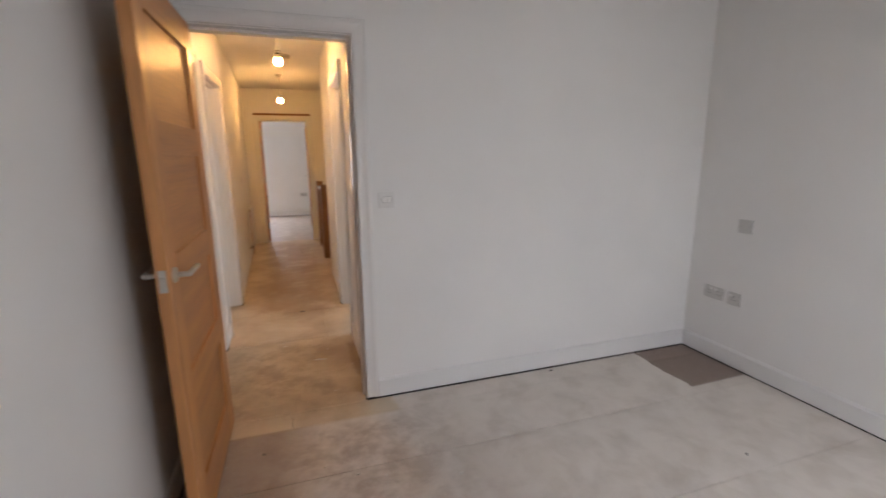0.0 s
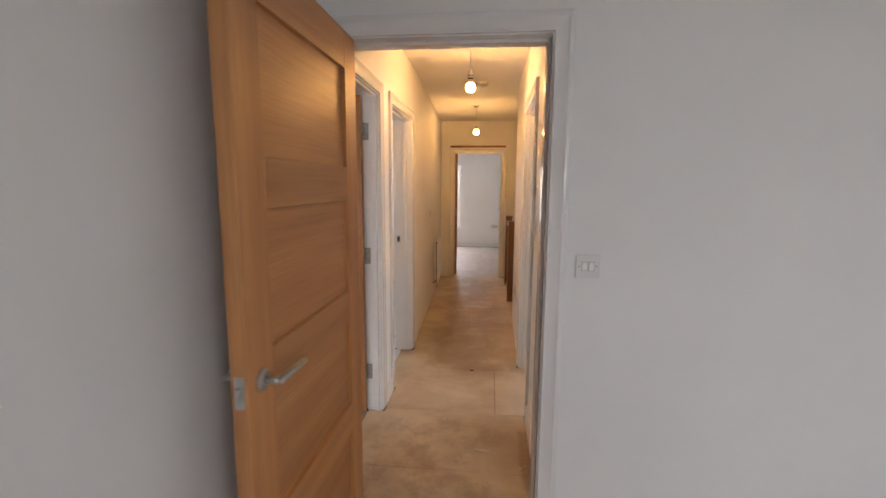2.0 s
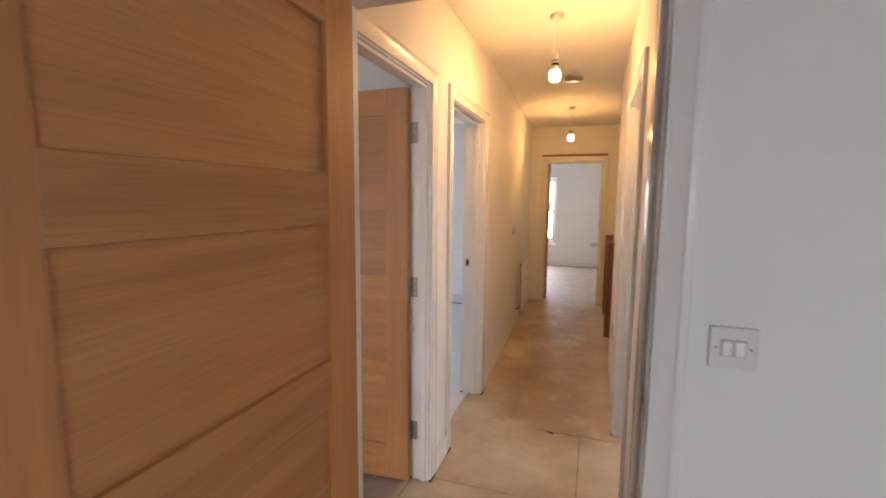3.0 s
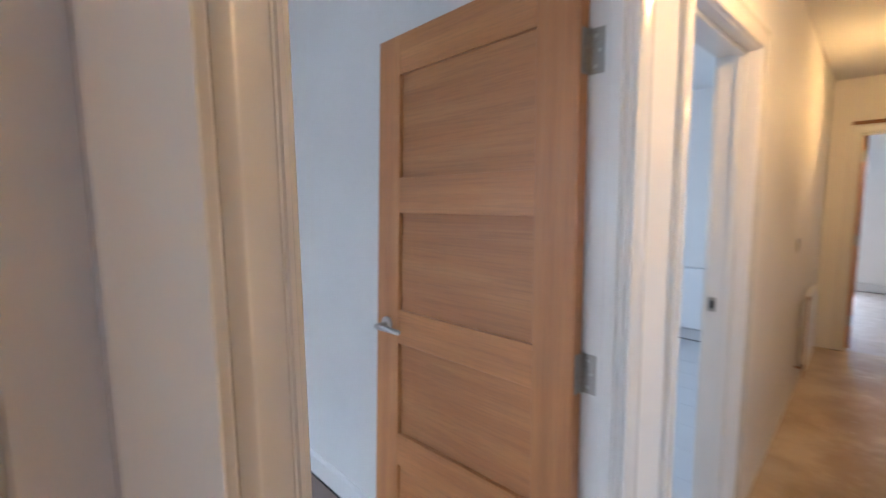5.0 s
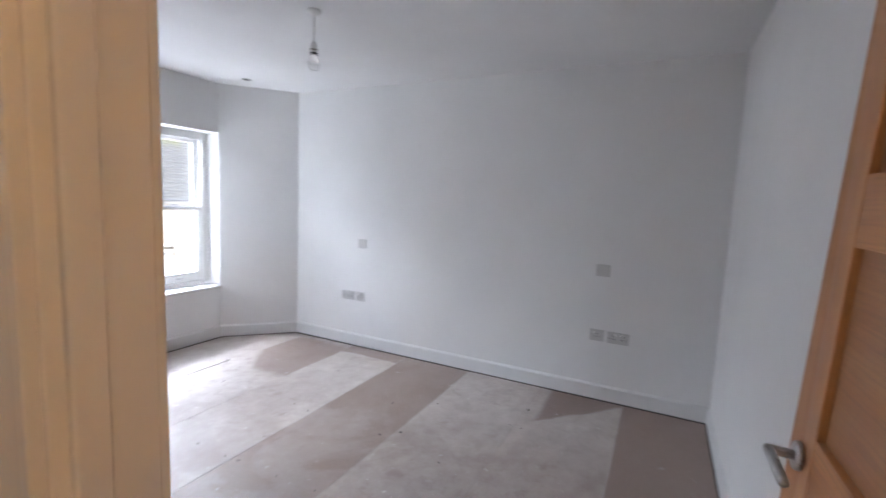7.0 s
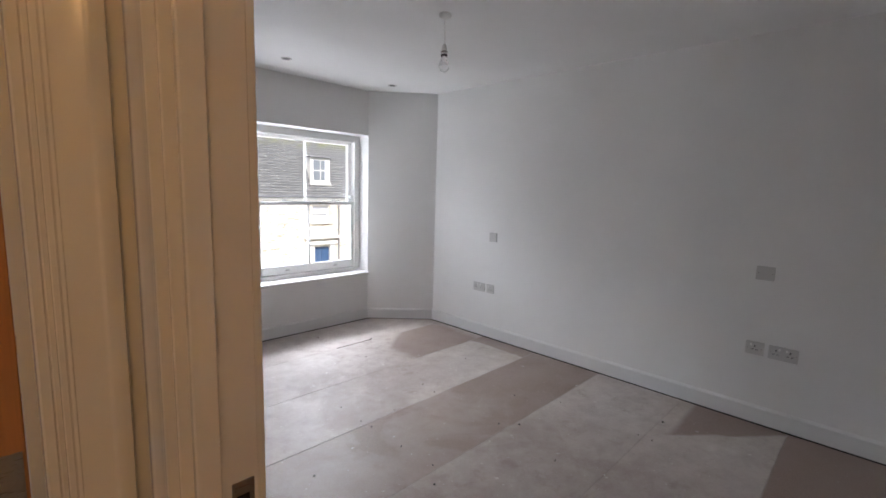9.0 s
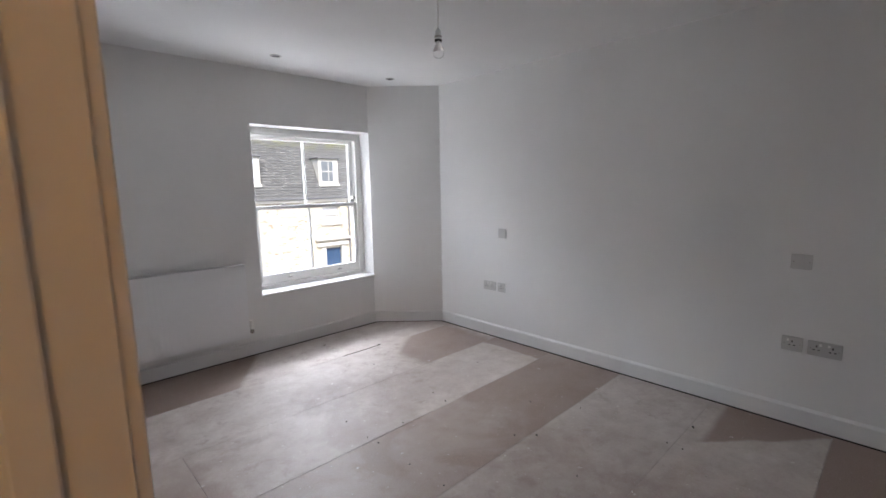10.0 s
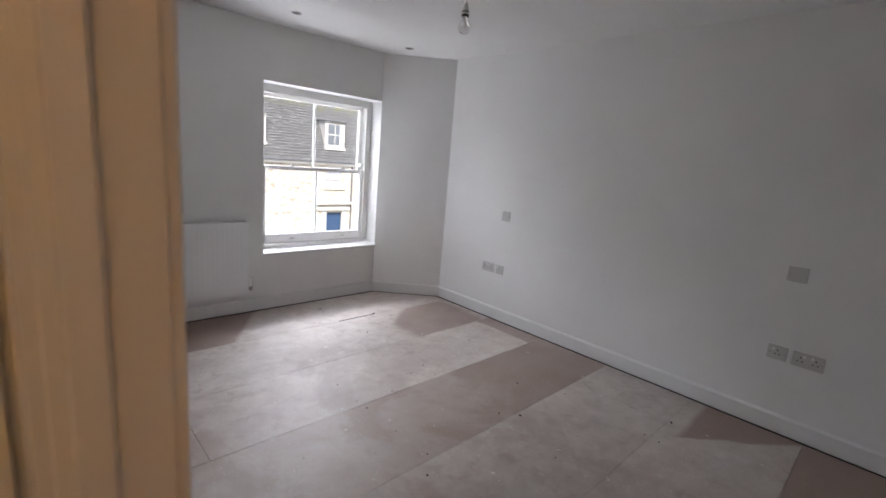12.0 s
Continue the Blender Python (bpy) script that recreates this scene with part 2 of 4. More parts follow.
CHIP = chipboard()
TILED = paint("pale_floor_tile", (0.70, 0.71, 0.73), 0.32, 0.04, 0.02)
GAP = mat("floor_void", (0.012, 0.010, 0.009), 0.95)
GLASS = mat("window_glass", (1, 1, 1), 0.0)
GLASS.node_tree.nodes["Principled BSDF"].inputs["Transmission Weight"].default_value = 1.0
GLASS.node_tree.nodes["Principled BSDF"].inputs["IOR"].default_value = 1.45


def glow(name, color, strength):
    m = mat(name, color, 0.3)
    b = m.node_tree.nodes["Principled BSDF"]
    b.inputs["Emission Color"].default_value = (*color, 1)
    b.inputs["Emission Strength"].default_value = strength
    return m


BULB_ON = glow("lit_bulb", (1.0, 0.53, 0.17), 146.0)


# ---- mesh helpers ----
def box(bm, x0, x1, y0, y1, z0, z1):
    v = [bm.verts.new((x, y, z)) for x in (x0, x1) for y in (y0, y1) for z in (z0, z1)]
    for f in ((0, 1, 3, 2), (4, 6, 7, 5), (0, 4, 5, 1), (2, 3, 7, 6), (0, 2, 6, 4), (1, 5, 7, 3)):
        bm.faces.new([v[i] for i in f])
    return bm


def soft_box(x0, x1, y0, y1, z0, z1, r=0.003, seg=2):
    bm = box(bmesh.new(), x0, x1, y0, y1, z0, z1)
    bmesh.ops.bevel(bm, geom=bm.edges[:], offset=r, segments=seg, affect="EDGES", profile=0.5)
    return bm


def tube(bm, a, b, r, seg=16, r2=None, cap=True):
    a, b = Vector(a), Vector(b)
    q = (b - a).to_track_quat("Z", "Y").to_matrix().to_4x4()
    bmesh.ops.create_cone(bm, cap_ends=cap, segments=seg, radius1=r, radius2=r if r2 is None else r2, depth=(b - a).length,
                          matrix=Matrix.Translation((a + b) / 2) @ q)
    return bm


def lathe(bm, profile, m=None, seg=20):
    """profile: pairs of radius and height, turned about z."""
    rings = []
    for r, z in profile:
        rings.append([bm.verts.new((r * math.cos(2 * math.pi * i / seg), r * math.sin(2 * math.pi * i / seg), z)) for i in range(seg)])
    for a, b in zip(rings, rings[1:]):
        for i in range(seg):
            bm.faces.new((a[i], a[(i + 1) % seg], b[(i + 1) % seg], b[i]))
    bm.faces.new(rings[0][::-1])
    bm.faces.new(rings[-1])
    if m is not None:
        bmesh.ops.transform(bm, matrix=m, verts=bm.verts[:])
    return bm


def finish(bm, name, material, smooth=False):
    bmesh.ops.recalc_face_normals(bm, faces=bm.faces[:])
    me = bpy.data.meshes.new(name)
    bm.to_mesh(me)
    bm.free()
    me.materials.append(material)
    if smooth:
        for f in me.polygons:
            f.use_smooth = True
    return me


def part(name, bm, material, parent, label="", smooth=False):
    ob = new(name, finish(bm, name, material, smooth))
    ob.parent = parent
    return tagged(ob, label)


def thing(name, label, category, m=None, kind="", group=""):
    ob = new(name)
    ob.empty_display_size = 0.1
    if m is not None:
        ob.matrix_world = m
    return tagged(ob, label, category, group, kind)


def solid(name, bm, material, label, category, kind="", smooth=False):
    return tagged(new(name, finish(bm, name, material, smooth)), label, category, "", kind)


# ---- structure ----
H = 2.455
WB = (-0.408, -0.315)    # wall between bedroom and hall / front room


def wall(name, axis, a0, a1, b0, b1, label, holes=(), z1=H, material=None):
    """A wall along axis from a0 to a1, thickness b0..b1, holes (from, to, bottom, top)."""
    bm = bmesh.new()

    def piece(p, q, zz0, zz1):
        if q - p > 1e-4 and zz1 - zz0 > 1e-4:
            if axis == "x":
                box(bm, p, q, b0, b1, zz0, zz1)
            else:
                box(bm, b0, b1, p, q, zz0, zz1)

    at = a0
    for h0, h1, hz0, hz1 in sorted(holes):
        piece(at, h0, -0.02, z1)
        piece(h0, h1, -0.02, hz0)
        piece(h0, h1, hz1, z1)
        at = h1
    piece(at, a1, -0.02, z1)
    return solid(name, bm, material or WALL, label, "wall", "structure")


A0, A1 = -0.212, 0.568          # front room doorway
B0, B1 = 0.218, 0.990           # bedroom doorway
C0, C1 = 1.335, 2.085           # bathroom doorway
D0, D1 = 1.030, 1.795           # side room doorway
E0, E1 = -0.217, 0.526          # end room doorway
HEAD = 1.995
LIN = 0.028                     # thickness of a door lining
WIN = (-3.075, -1.862, 0.503, 2.0)

hole = lambda a, b, h=HEAD: (a - LIN, b + LIN, -0.02, h + LIN)
XE, YS, YE = 2.95, -3.207, 5.44      # front room's east wall, street wall, landing's end wall
XW, YN = -3.588, 1.060               # bedroom's west and north walls
wall("wall_front_room_door", "x", WB[1], 3.07, 0.0, 0.105, "off-white painted wall with doorway", [hole(A0, A1)])
wall("wall_spine", "y", YS, 2.30, *WB, "long off-white painted partition wall with two doorways", [hole(B0, B1), hole(C0, C1)])
wall("wall_landing_right", "y", 0.105, 3.07, 0.62, 0.72, "cream-lit off-white wall beside the landing", [hole(D0, D1)])
wall("wall_landing_end", "x", -0.56, 3.0, YE, YE + 0.105, "off-white wall closing the landing with doorway", [hole(E0, E1, 1.972)])
wall("wall_bedroom_west", "y", YS - 0.3, YN + 0.12, XW - 0.12, XW, "plain off-white bedroom wall with sockets")
wall("wall_bedroom_north", "x", XW, WB[0], YN, YN + 0.12, "plain off-white bedroom wall behind the door")
wall("wall_street", "x", XW, 3.07, YS - 0.3, YS, "thick off-white outer wall with sash windows", [WIN, (1.1, 2.3, WIN[2], WIN[3])])
wall("wall_front_room_east", "y", YS, 0.0, XE, XE + 0.12, "plain off-white front room wall with sockets")
wall("wall_bathroom_north", "x", XW, -0.56, 4.85, 4.97, "plain white wall above a radiator")
wall("wall_bathroom_east", "y", YN + 0.12, 2.30, WB[0] - 0.04, WB[0] - 0.002, "plain white boarded wall inside the bathroom", [hole(C0, C1)])
wall("wall_bathroom_west", "y", YN + 0.12, 4.97, XW - 0.12, XW, "plain white outer wall", [(2.4, 3.4, 0.7, 1.95)])
wall("wall_side_room_north", "x", 0.72, 4.0, 2.74, 2.85, "plain off-white wall of the side room")
wall("wall_side_room_south", "x", 3.07, 4.0, 0.0, 0.105, "plain off-white wall of the side room")
wall("wall_side_room_east", "y", 0.0, 2.85, 4.0, 4.12, "plain off-white outer wall", [(1.75, 2.65, 0.7, 1.95)])
wall("wall_stair_east", "y", 2.85, YE + 0.105, 3.0, 3.12, "plain off-white wall at the foot of the stairs")
wall("wall_end_room_north", "x", -2.67, 3.12, 8.98, 9.28, "off-white wall of the end room with a window", [(-1.54, -0.34, 0.45, 1.92)])
wall("wall_end_room_west", "y", 5.52, 8.98, -2.67, -2.55, "plain off-white outer wall of the end room")
wall("wall_end_room_east", "y", YE + 0.105, 8.98, 0.625, 0.725, "off-white wall of the end room with an oak door", [hole(7.15, 7.91)])
wall("wall_end_room_south", "x", -2.67, -0.56, 5.40, 5.52, "plain off-white wall of the end room")


def slab(pts, z0, z1):
    bm = bmesh.new()
    lo = [bm.verts.new((x, y, z0)) for x, y in pts]
    hi = [bm.verts.new((x, y, z1)) for x, y in pts]
    bm.faces.new(lo[::-1]), bm.faces.new(hi)
    for i in range(len(pts)):
        j = (i + 1) % len(pts)
        bm.faces.new((lo[i], lo[j], hi[j], hi[i]))
    return bm


# the landing's left wall runs slightly outwards past the bathroom door
XL = -0.427
solid("wall_landing_left", slab([(WB[1], 2.30), (XL, YE), (XL - 0.12, YE), (WB[0], 2.30)], -0.02, H), WALL, "off-white landing wall with radiator and switch", "wall", "structure")
# cut-off corner of the bedroom
CH = ((XW, -2.703), (-3.057, YS))
solid("wall_bedroom_chamfer", slab([*CH, (XW, YS)], -0.02, H), WALL, "off-white boxed-in diagonal corner wall beside the window", "wall", "structure")
solid("ceiling", box(bmesh.new(), -3.80, 4.12, YS - 0.3, 9.28, H, H + 0.15), CEIL, "smooth white plastered ceiling", "ceiling", "structure")

# ---- floor ----
floor = thing("floor", "worn dusty chipboard floor with brown patches", "floor", kind="structure")


def sub_floor(name, x0, x1, y0, y1):
    part(name, box(bmesh.new(), x0, x1, y0, y1, -0.30, -0.021), GAP, floor, "dark void under the boards")


sub_floor("joist_layer", -3.79, 0.685, -3.57, 9.10)
sub_floor("joist_layer", 0.685, 4.12, -3.57, 2.85)
sub_floor("joist_layer", 0.685, 4.12, 5.44, 9.10)
sub_floor("joist_layer", 0.685, 1.30, 2.85, 3.925)


def boards(x0, x1, seams, ends, gap=0.0013, material=CHIP, name="floor_board"):
    """Chipboard sheets in rows between the seams, each row broken at its own ends."""
    for k, (y0, y1) in enumerate(zip(seams, seams[1:])):
        cut = [x0, *[e for e in ends[k % len(ends)] if x0 < e < x1], x1]
        for a, b in zip(cut, cut[1:]):
            bm = box(bmesh.new(), a + gap, b - gap, y0 + gap, y1 - gap, -0.02, 0.0 - 0.0012 * random.random())
            top = [e for e in bm.edges if all(v.co.z > -0.01 for v in e.verts)]
            bmesh.ops.bevel(bm, geom=top, offset=0.0007, segments=1, affect="EDGES")
            part(name, bm, material, floor)


boards(XW + 0.022, WB[0] - 0.004, [YS + 0.022, -2.590, -1.945, -1.335, -0.722], [[9], [9], [-0.87], [9]])
boards(XW + 0.022, WB[0] - 0.004, [-0.722, -0.095, 0.516], [[9]], gap=0.0004)
boards(XW + 0.022, WB[0] - 0.004, [0.516, YN - 0.020], [[9]])
boards(WB[1] + 0.018, XE - 0.017, [YS + 0.01, -3.0, -2.4, -1.8, -1.2, -0.6, -0.17], [[9], [1.4], [9], [0.4], [9], [2.48]])
boards(WB[1] + 0.018, XE - 0.017, [-0.17, -0.021], [[0.15, 2.48]])
boards(A0, A1, [-0.021, 0.10], [[9]])
boards(WB[0], 0.71, [0.10, 0.43, 1.03, 1.72, 2.35], [[9], [9], [0.42], [9]])
boards(0.685, 1.30, [2.74, 3.30, 3.925], [[9]])
boards(-0.55, 0.685, [2.35, 2.95, 3.55, 4.15, 4.75, YE], [[9], [9], [9], [0.3], [9]])
boards(-2.55, 0.70, [YE, 6.0, 6.6, 7.2, 7.8, 8.4, 8.955], [[0.2], [1.2], [-0.6]])
boards(0.71, 4.0, [0.105, 0.7, 1.3, 1.9, 2.74], [[2.4], [1.6]])
# large pale tiles in the bathroom
boards(XW, WB[0], [1.18, 1.48, 1.78, 2.08, 2.38, 2.68, 2.98, 3.28, 3.58, 3.88, 4.18, 4.48, 4.825], [[-0.70, -1.30, -1.90, -2.50, -3.10], [-1.0, -1.6, -2.2, -2.8, -3.4]], 0.0022, TILED, "floor_tile")


# ---- door frames, doors ----
ARCH = [(0.0, 0.0), (0.0, 0.0125), (0.0012, 0.0138), (0.0065, 0.0140), (0.0078, 0.0128), (0.0092, 0.0122), (0.0108, 0.0130), (0.0122, 0.0133), (0.0138, 0.0122),
        *[(0.0138 + 0.0034 * k, 0.0122 + 0.0043 * (k / 10) ** 2) for k in range(1, 11)],
        (0.0492, 0.0176), (0.0512, 0.0182), (0.0535, 0.0180), (0.0640, 0.0180), (0.0668, 0.0170), (0.068, 0.0148), (0.068, 0.0)]


def architrave(w, h, side, y, parent, margin=0.006):
    """Three mitred moulded lengths round an opening 0..w by h, on the wall face at y; side -1 faces -y."""
    for leg in ("left", "right", "head"):
        bm = bmesh.new()
        rows = []
        for end in (0, 1):
            row = []
            for a, d in ARCH:
                o = a + margin
                if leg == "left":
                    co = (-o, y + side * d, 0.008 if end == 0 else h + o)
                elif leg == "right":
                    co = (w + o, y + side * d, 0.008 if end == 0 else h + o)
                else:
                    co = (-o if end == 0 else w + o, y + side * d, h + o)
                row.append(bm.verts.new(co))
            rows.append(row)
        for i in range(len(ARCH) - 1):
            bm.faces.new((rows[0][i], rows[0][i + 1], rows[1][i + 1], rows[1][i]))
        bm.faces.new(rows[0]), bm.faces.new(rows[1][::-1])
        me = part("architrave", bm, TRIM, parent, smooth=True).data
        me.set_sharp_from_angle(angle=radians(32))


def door_frame(name, m, w, t, h, stop_at, label, strikes=(), hinges=()):
    """Lining, stop and architraves. Local x across the opening, y through the wall, 0..t."""
    f = thing(name, label, "door frame", m, "structure")
    part("lining", soft_box(-LIN, 0.0, -0.001, t + 0.001, 0.002, h, 0.0015, 1), TRIM, f)
    part("lining", soft_box(w, w + LIN, -0.001, t + 0.001, 0.002, h, 0.0015, 1), TRIM, f)
    part("lining", soft_box(-LIN, w + LIN, -0.001, t + 0.001, h, h + LIN, 0.0015, 1), TRIM, f)
    s0, s1 = stop_at
    part("stop", soft_box(0.0, 0.013, s0, s1, 0.002, h, 0.002, 1), TRIM, f)
    part("stop", soft_box(w - 0.013, w, s0, s1, 0.002, h, 0.002, 1), TRIM, f)
    part("stop", soft_box(0.013, w - 0.013, s0, s1, h - 0.013, h, 0.002, 1), TRIM, f)
    architrave(w, h, -1, 0.0, f)
    architrave(w, h, 1, t, f)
    # black strips on the floor under the frame's feet
    for x0, x1 in ((-0.074, -0.002), (w + 0.002, w + 0.074)):
        for y0_, y1_ in ((-0.0178, -0.0015), (t + 0.0015, t + 0.0178)):
            part("foot_strip", box(bmesh.new(), x0, x1, y0_, y1_, -0.02, 0.0017), GAP, f, "black strip under the frame")
    for x, y, z, hh in strikes:
        s = 1 if x < w / 2 else -1
        plate = part("strike_plate", soft_box(min(x, x + s * 0.0028), max(x, x + s * 0.0028), y - 0.016, y + 0.013, z - hh / 2, z + hh / 2, 0.0006, 1), NICKEL, f, "steel strike plate")
        part("latch_hole", box(bmesh.new(), min(x, x + s * 0.0032), max(x, x + s * 0.0032), y - 0.009, y + 0.008, z - 0.016, z + 0.016), DARK, plate)
    return f


def hinge(parent, z, y_plate0, y_plate1, x, sx, knuckle):
    """A butt hinge: a plate on the jamb and the knuckle."""
    p = part("hinge", soft_box(min(x, x + sx * 0.002), max(x, x + sx * 0.002), y_plate0, y_plate1, z - 0.05, z + 0.05, 0.0006, 1), NICKEL, parent, "satin steel hinge")
    bm = bmesh.new()
    for k in range(5):
        a = z - 0.05 + k * 0.02
        tube(bm, (*knuckle, a + 0.0006), (*knuckle, a + 0.0194), 0.0062, 12)
    tube(bm, (*knuckle, z + 0.05), (*knuckle, z + 0.054), 0.0048, 10)
    part("knuckle", bm, NICKEL, p, smooth=False)
    bm = bmesh.new()
    for dz in (-0.033, 0.0, 0.033):
        tube(bm, (x + sx * 0.002, (y_plate0 + y_plate1) / 2 + (0.005 if dz == 0 else -0.004), z + dz), (x + sx * 0.0026, (y_plate0 + y_plate1) / 2 + (0.005 if dz == 0 else -0.004), z + dz), 0.0042, 10)
    part("screw", bm, STEEL, p)


def lever(leaf, x, y, z, sy, toward):
    """Straight lever on a round rose; the bar returns towards the leaf at the grip's end."""
    bm = lathe(bmesh.new(), [(0.0262, 0.0), (0.0262, 0.006), (0.0245, 0.0085), (0.012, 0.009)], Matrix.Translation((x, y, z)) @ Matrix.Rotation(radians(-90 * sy), 4, "X"), 28)
    rose = part("rose", bm, STEEL, leaf, "polished round rose", True)
    bm = bmesh.new()
    tube(bm, (x, y + sy * 0.008, z), (x, y + sy * 0.046, z), 0.0092, 16)
    bmesh.ops.create_uvsphere(bm, u_segments=14, v_segments=8, radius=0.0096, matrix=Matrix.Translation((x, y + sy * 0.046, z)))
    tube(bm, (x, y + sy * 0.046, z), (x + toward * 0.118, y + sy * 0.050, z + 0.002), 0.0095, 16, 0.0085)
    bmesh.ops.create_uvsphere(bm, u_segments=14, v_segments=8, radius=0.0086, matrix=Matrix.Translation((x + toward * 0.118, y + sy * 0.050, z + 0.002)))
    part("lever", bm, STEEL, rose, "brushed steel lever handle", True)


def oak_door(name, m, w, label, hinge_z=(1.780, 1.025, 0.27), top=1.985, wind=0.0):
    """wind: how far the leaf is twisted, in metres out of true for each metre of height, at its free edge. Four flat sunk panels between square stiles and rails. Hinge edge at x 0, leaf in y 0..0.04."""
    d = thing(name, label, "door", m, "structure")
    T, st, z0 = 0.040, 0.117, 0.010
    rails = [(z0, 0.195), (0.522, 0.638), (0.960, 1.076), (1.408, 1.524), (1.859, top)]
    for x0 in (0.0, w - st):
        part("stile", soft_box(x0, x0 + st, 0.0, T, z0, top, 0.0016, 1), OAK_V, d)
    for a, b in rails:
        part("rail", soft_box(st, w - st, 0.0002, T - 0.0002, a, b, 0.0014, 1), OAK_H, d)
    for (_, a), (b, _) in zip(rails, rails[1:]):
        part("panel", box(bmesh.new(), st, w - st, 0.0125, T - 0.0125, a, b), OAK_H, d)
    hx, hz = w - 0.058, 1.018
    lever(d, hx, T, hz, 1, -1)
    lever(d, hx, 0.0, hz, -1, -1)
    latch = part("latch_plate", soft_box(w, w + 0.0016, 0.008, 0.032, hz - 0.045, hz + 0.03, 0.0006, 1), STEEL, d, "steel latch plate")
    part("latch_bolt", soft_box(w, w + 0.011, 0.014, 0.026, hz - 0.012, hz + 0.006, 0.002, 1), STEEL, latch)
    for z in hinge_z:
        part("hinge_leaf", soft_box(-0.0016, 0.0, 0.004, 0.034, z - 0.05, z + 0.05, 0.0006, 1), NICKEL, d, "satin steel hinge leaf")
    if wind:
        for o in d.children_recursive:
            for v in o.data.vertices:
                v.co.y += wind * (v.co.x / w) * (1.45 - v.co.z)
    return d


TA = 0.105
fa = door_frame("door_frame_1", pose(A0, 0, 0), A1 - A0, TA, HEAD, (0.045, 0.105), "white moulded door frame of the front room",
                strikes=[(A1 - A0, 0.010, 1.018, 0.07)])
oak_door("door_1", pose(A0 + 0.027, -0.016, 0, 0, 0, -90.6), 0.808, "open oak four-panel door with steel lever handles")
# added strip that keeps the landing's light from leaking behind the leaf
part("hinge_bead", box(bmesh.new(), 0.002, 0.026, -0.016, -0.013, 0.010, 1.985), TRIM, fa, "added white strip sealing the hinge gap against light")
# bedroom: local x along -y from the far jamb, local y from the bedroom face to the hall
fb = door_frame("door_frame_2", pose(WB[0], B1, 0, 0, 0, -90), B1 - B0, WB[1] - WB[0], HEAD, (0.050, 0.080), "white moulded door frame of the bedroom",
                strikes=[(B1 - B0, 0.022, 1.018, 0.07)])
for z in (1.780, 1.025, 0.27):
    hinge(fb, z, 0.0, 0.034, 0.0, 1, (0.003, -0.005))
oak_door("door_2", pose(WB[0] - 0.004, B1 - 0.002, 0, 0, 0, 180.0), 0.772, "open oak four-panel door against the bedroom wall", wind=0.046)
fc = door_frame("door_frame_3", pose(WB[0] - 0.04, C1, 0, 0, 0, -90), C1 - C0, WB[1] - WB[0] + 0.04, HEAD, (0.064, 0.096), "white moulded door frame on the landing",
                strikes=[(0.0, 0.026, 1.0, 0.06)])
fd = door_frame("door_frame_4", pose(0.62, D1, 0, 0, 0, -90), D1 - D0, 0.10, HEAD, (0.025, 0.066), "white moulded door frame of the side room",
                strikes=[(0.0, 0.088, 1.02, 0.06), (0.0, 0.088, 0.935, 0.05)])
fe = door_frame("door_frame_5", pose(E0, YE, 0), E1 - E0, TA, 1.972, (0.02, 0.06), "white moulded door frame at the landing's end",
                strikes=[])
oak_door("door_3", pose(E0 + 0.046, YE + 0.109, 0, 0, 0, 98), 0.735, "open oak door of the end room", top=1.965)


door_frame("door_frame_6", pose(0.725, 7.15, 0, 0, 0, 90), 0.76, 0.10, HEAD, (0.02, 0.055), "white moulded door frame in the end room")
oak_door("door_4", pose(0.605, 7.907, 0, 0, 0, -94), 0.754, "oak door ajar in the end room's side wall")
# brown strip draws the shade of the step above the head architrave
part("head_packer", soft_box(-0.064, E1 - E0 + 0.060, -0.007, -0.0015, 2.050, 2.082, 0.001, 1), OAK_D, fe, "brown strip painting the shaded step over the door frame")


# ---- skirting ----
def skirting(name, a, b, z1=0.118, t=0.015):
    """A board along a wall from a to b (the wall lies to the right of that way), just off the floor."""
    a, b = Vector((*a, 0)), Vector((*b, 0))
    L = (b - a).length
    m = Matrix.Translation(a) @ Matrix.Rotation(math.atan2(b.y - a.y, b.x - a.x), 4, "Z")
    bm = bmesh.new()
    prof = [(0.0, 0.0052), (t, 0.0052), (t, z1 - 0.012), (t * 0.55, z1 - 0.004), (t * 0.45, z1), (0.0, z1)]
    ends = [[bm.verts.new(m @ Vector((x, y, z))) for y, z in prof] for x in (0.0, L)]
    for i in range(len(prof)):
        j = (i + 1) % len(prof)
        bm.faces.new((ends[0][i], ends[0][j], ends[1][j], ends[1][i]))
    bm.faces.new(ends[0]), bm.faces.new(ends[1][::-1])
    # the boards stop short of the wall: black strips paint the open joint's shade
    gap = bmesh.new()
    box(gap, 0.0, L, 0.0005, 0.004, -0.02, 0.0049)
    box(gap, 0.0, L, 0.0045, t - 0.002, -0.02, 0.0016)
    bmesh.ops.transform(gap, matrix=m, verts=gap.verts[:])
    part("gap_shade_strip", gap, GAP, floor, "black strips painting the shade in the joint below the skirting")
    return solid(name, bm, PRIMER, "white painted skirting board with a dark gap below", "skirting", "structure")


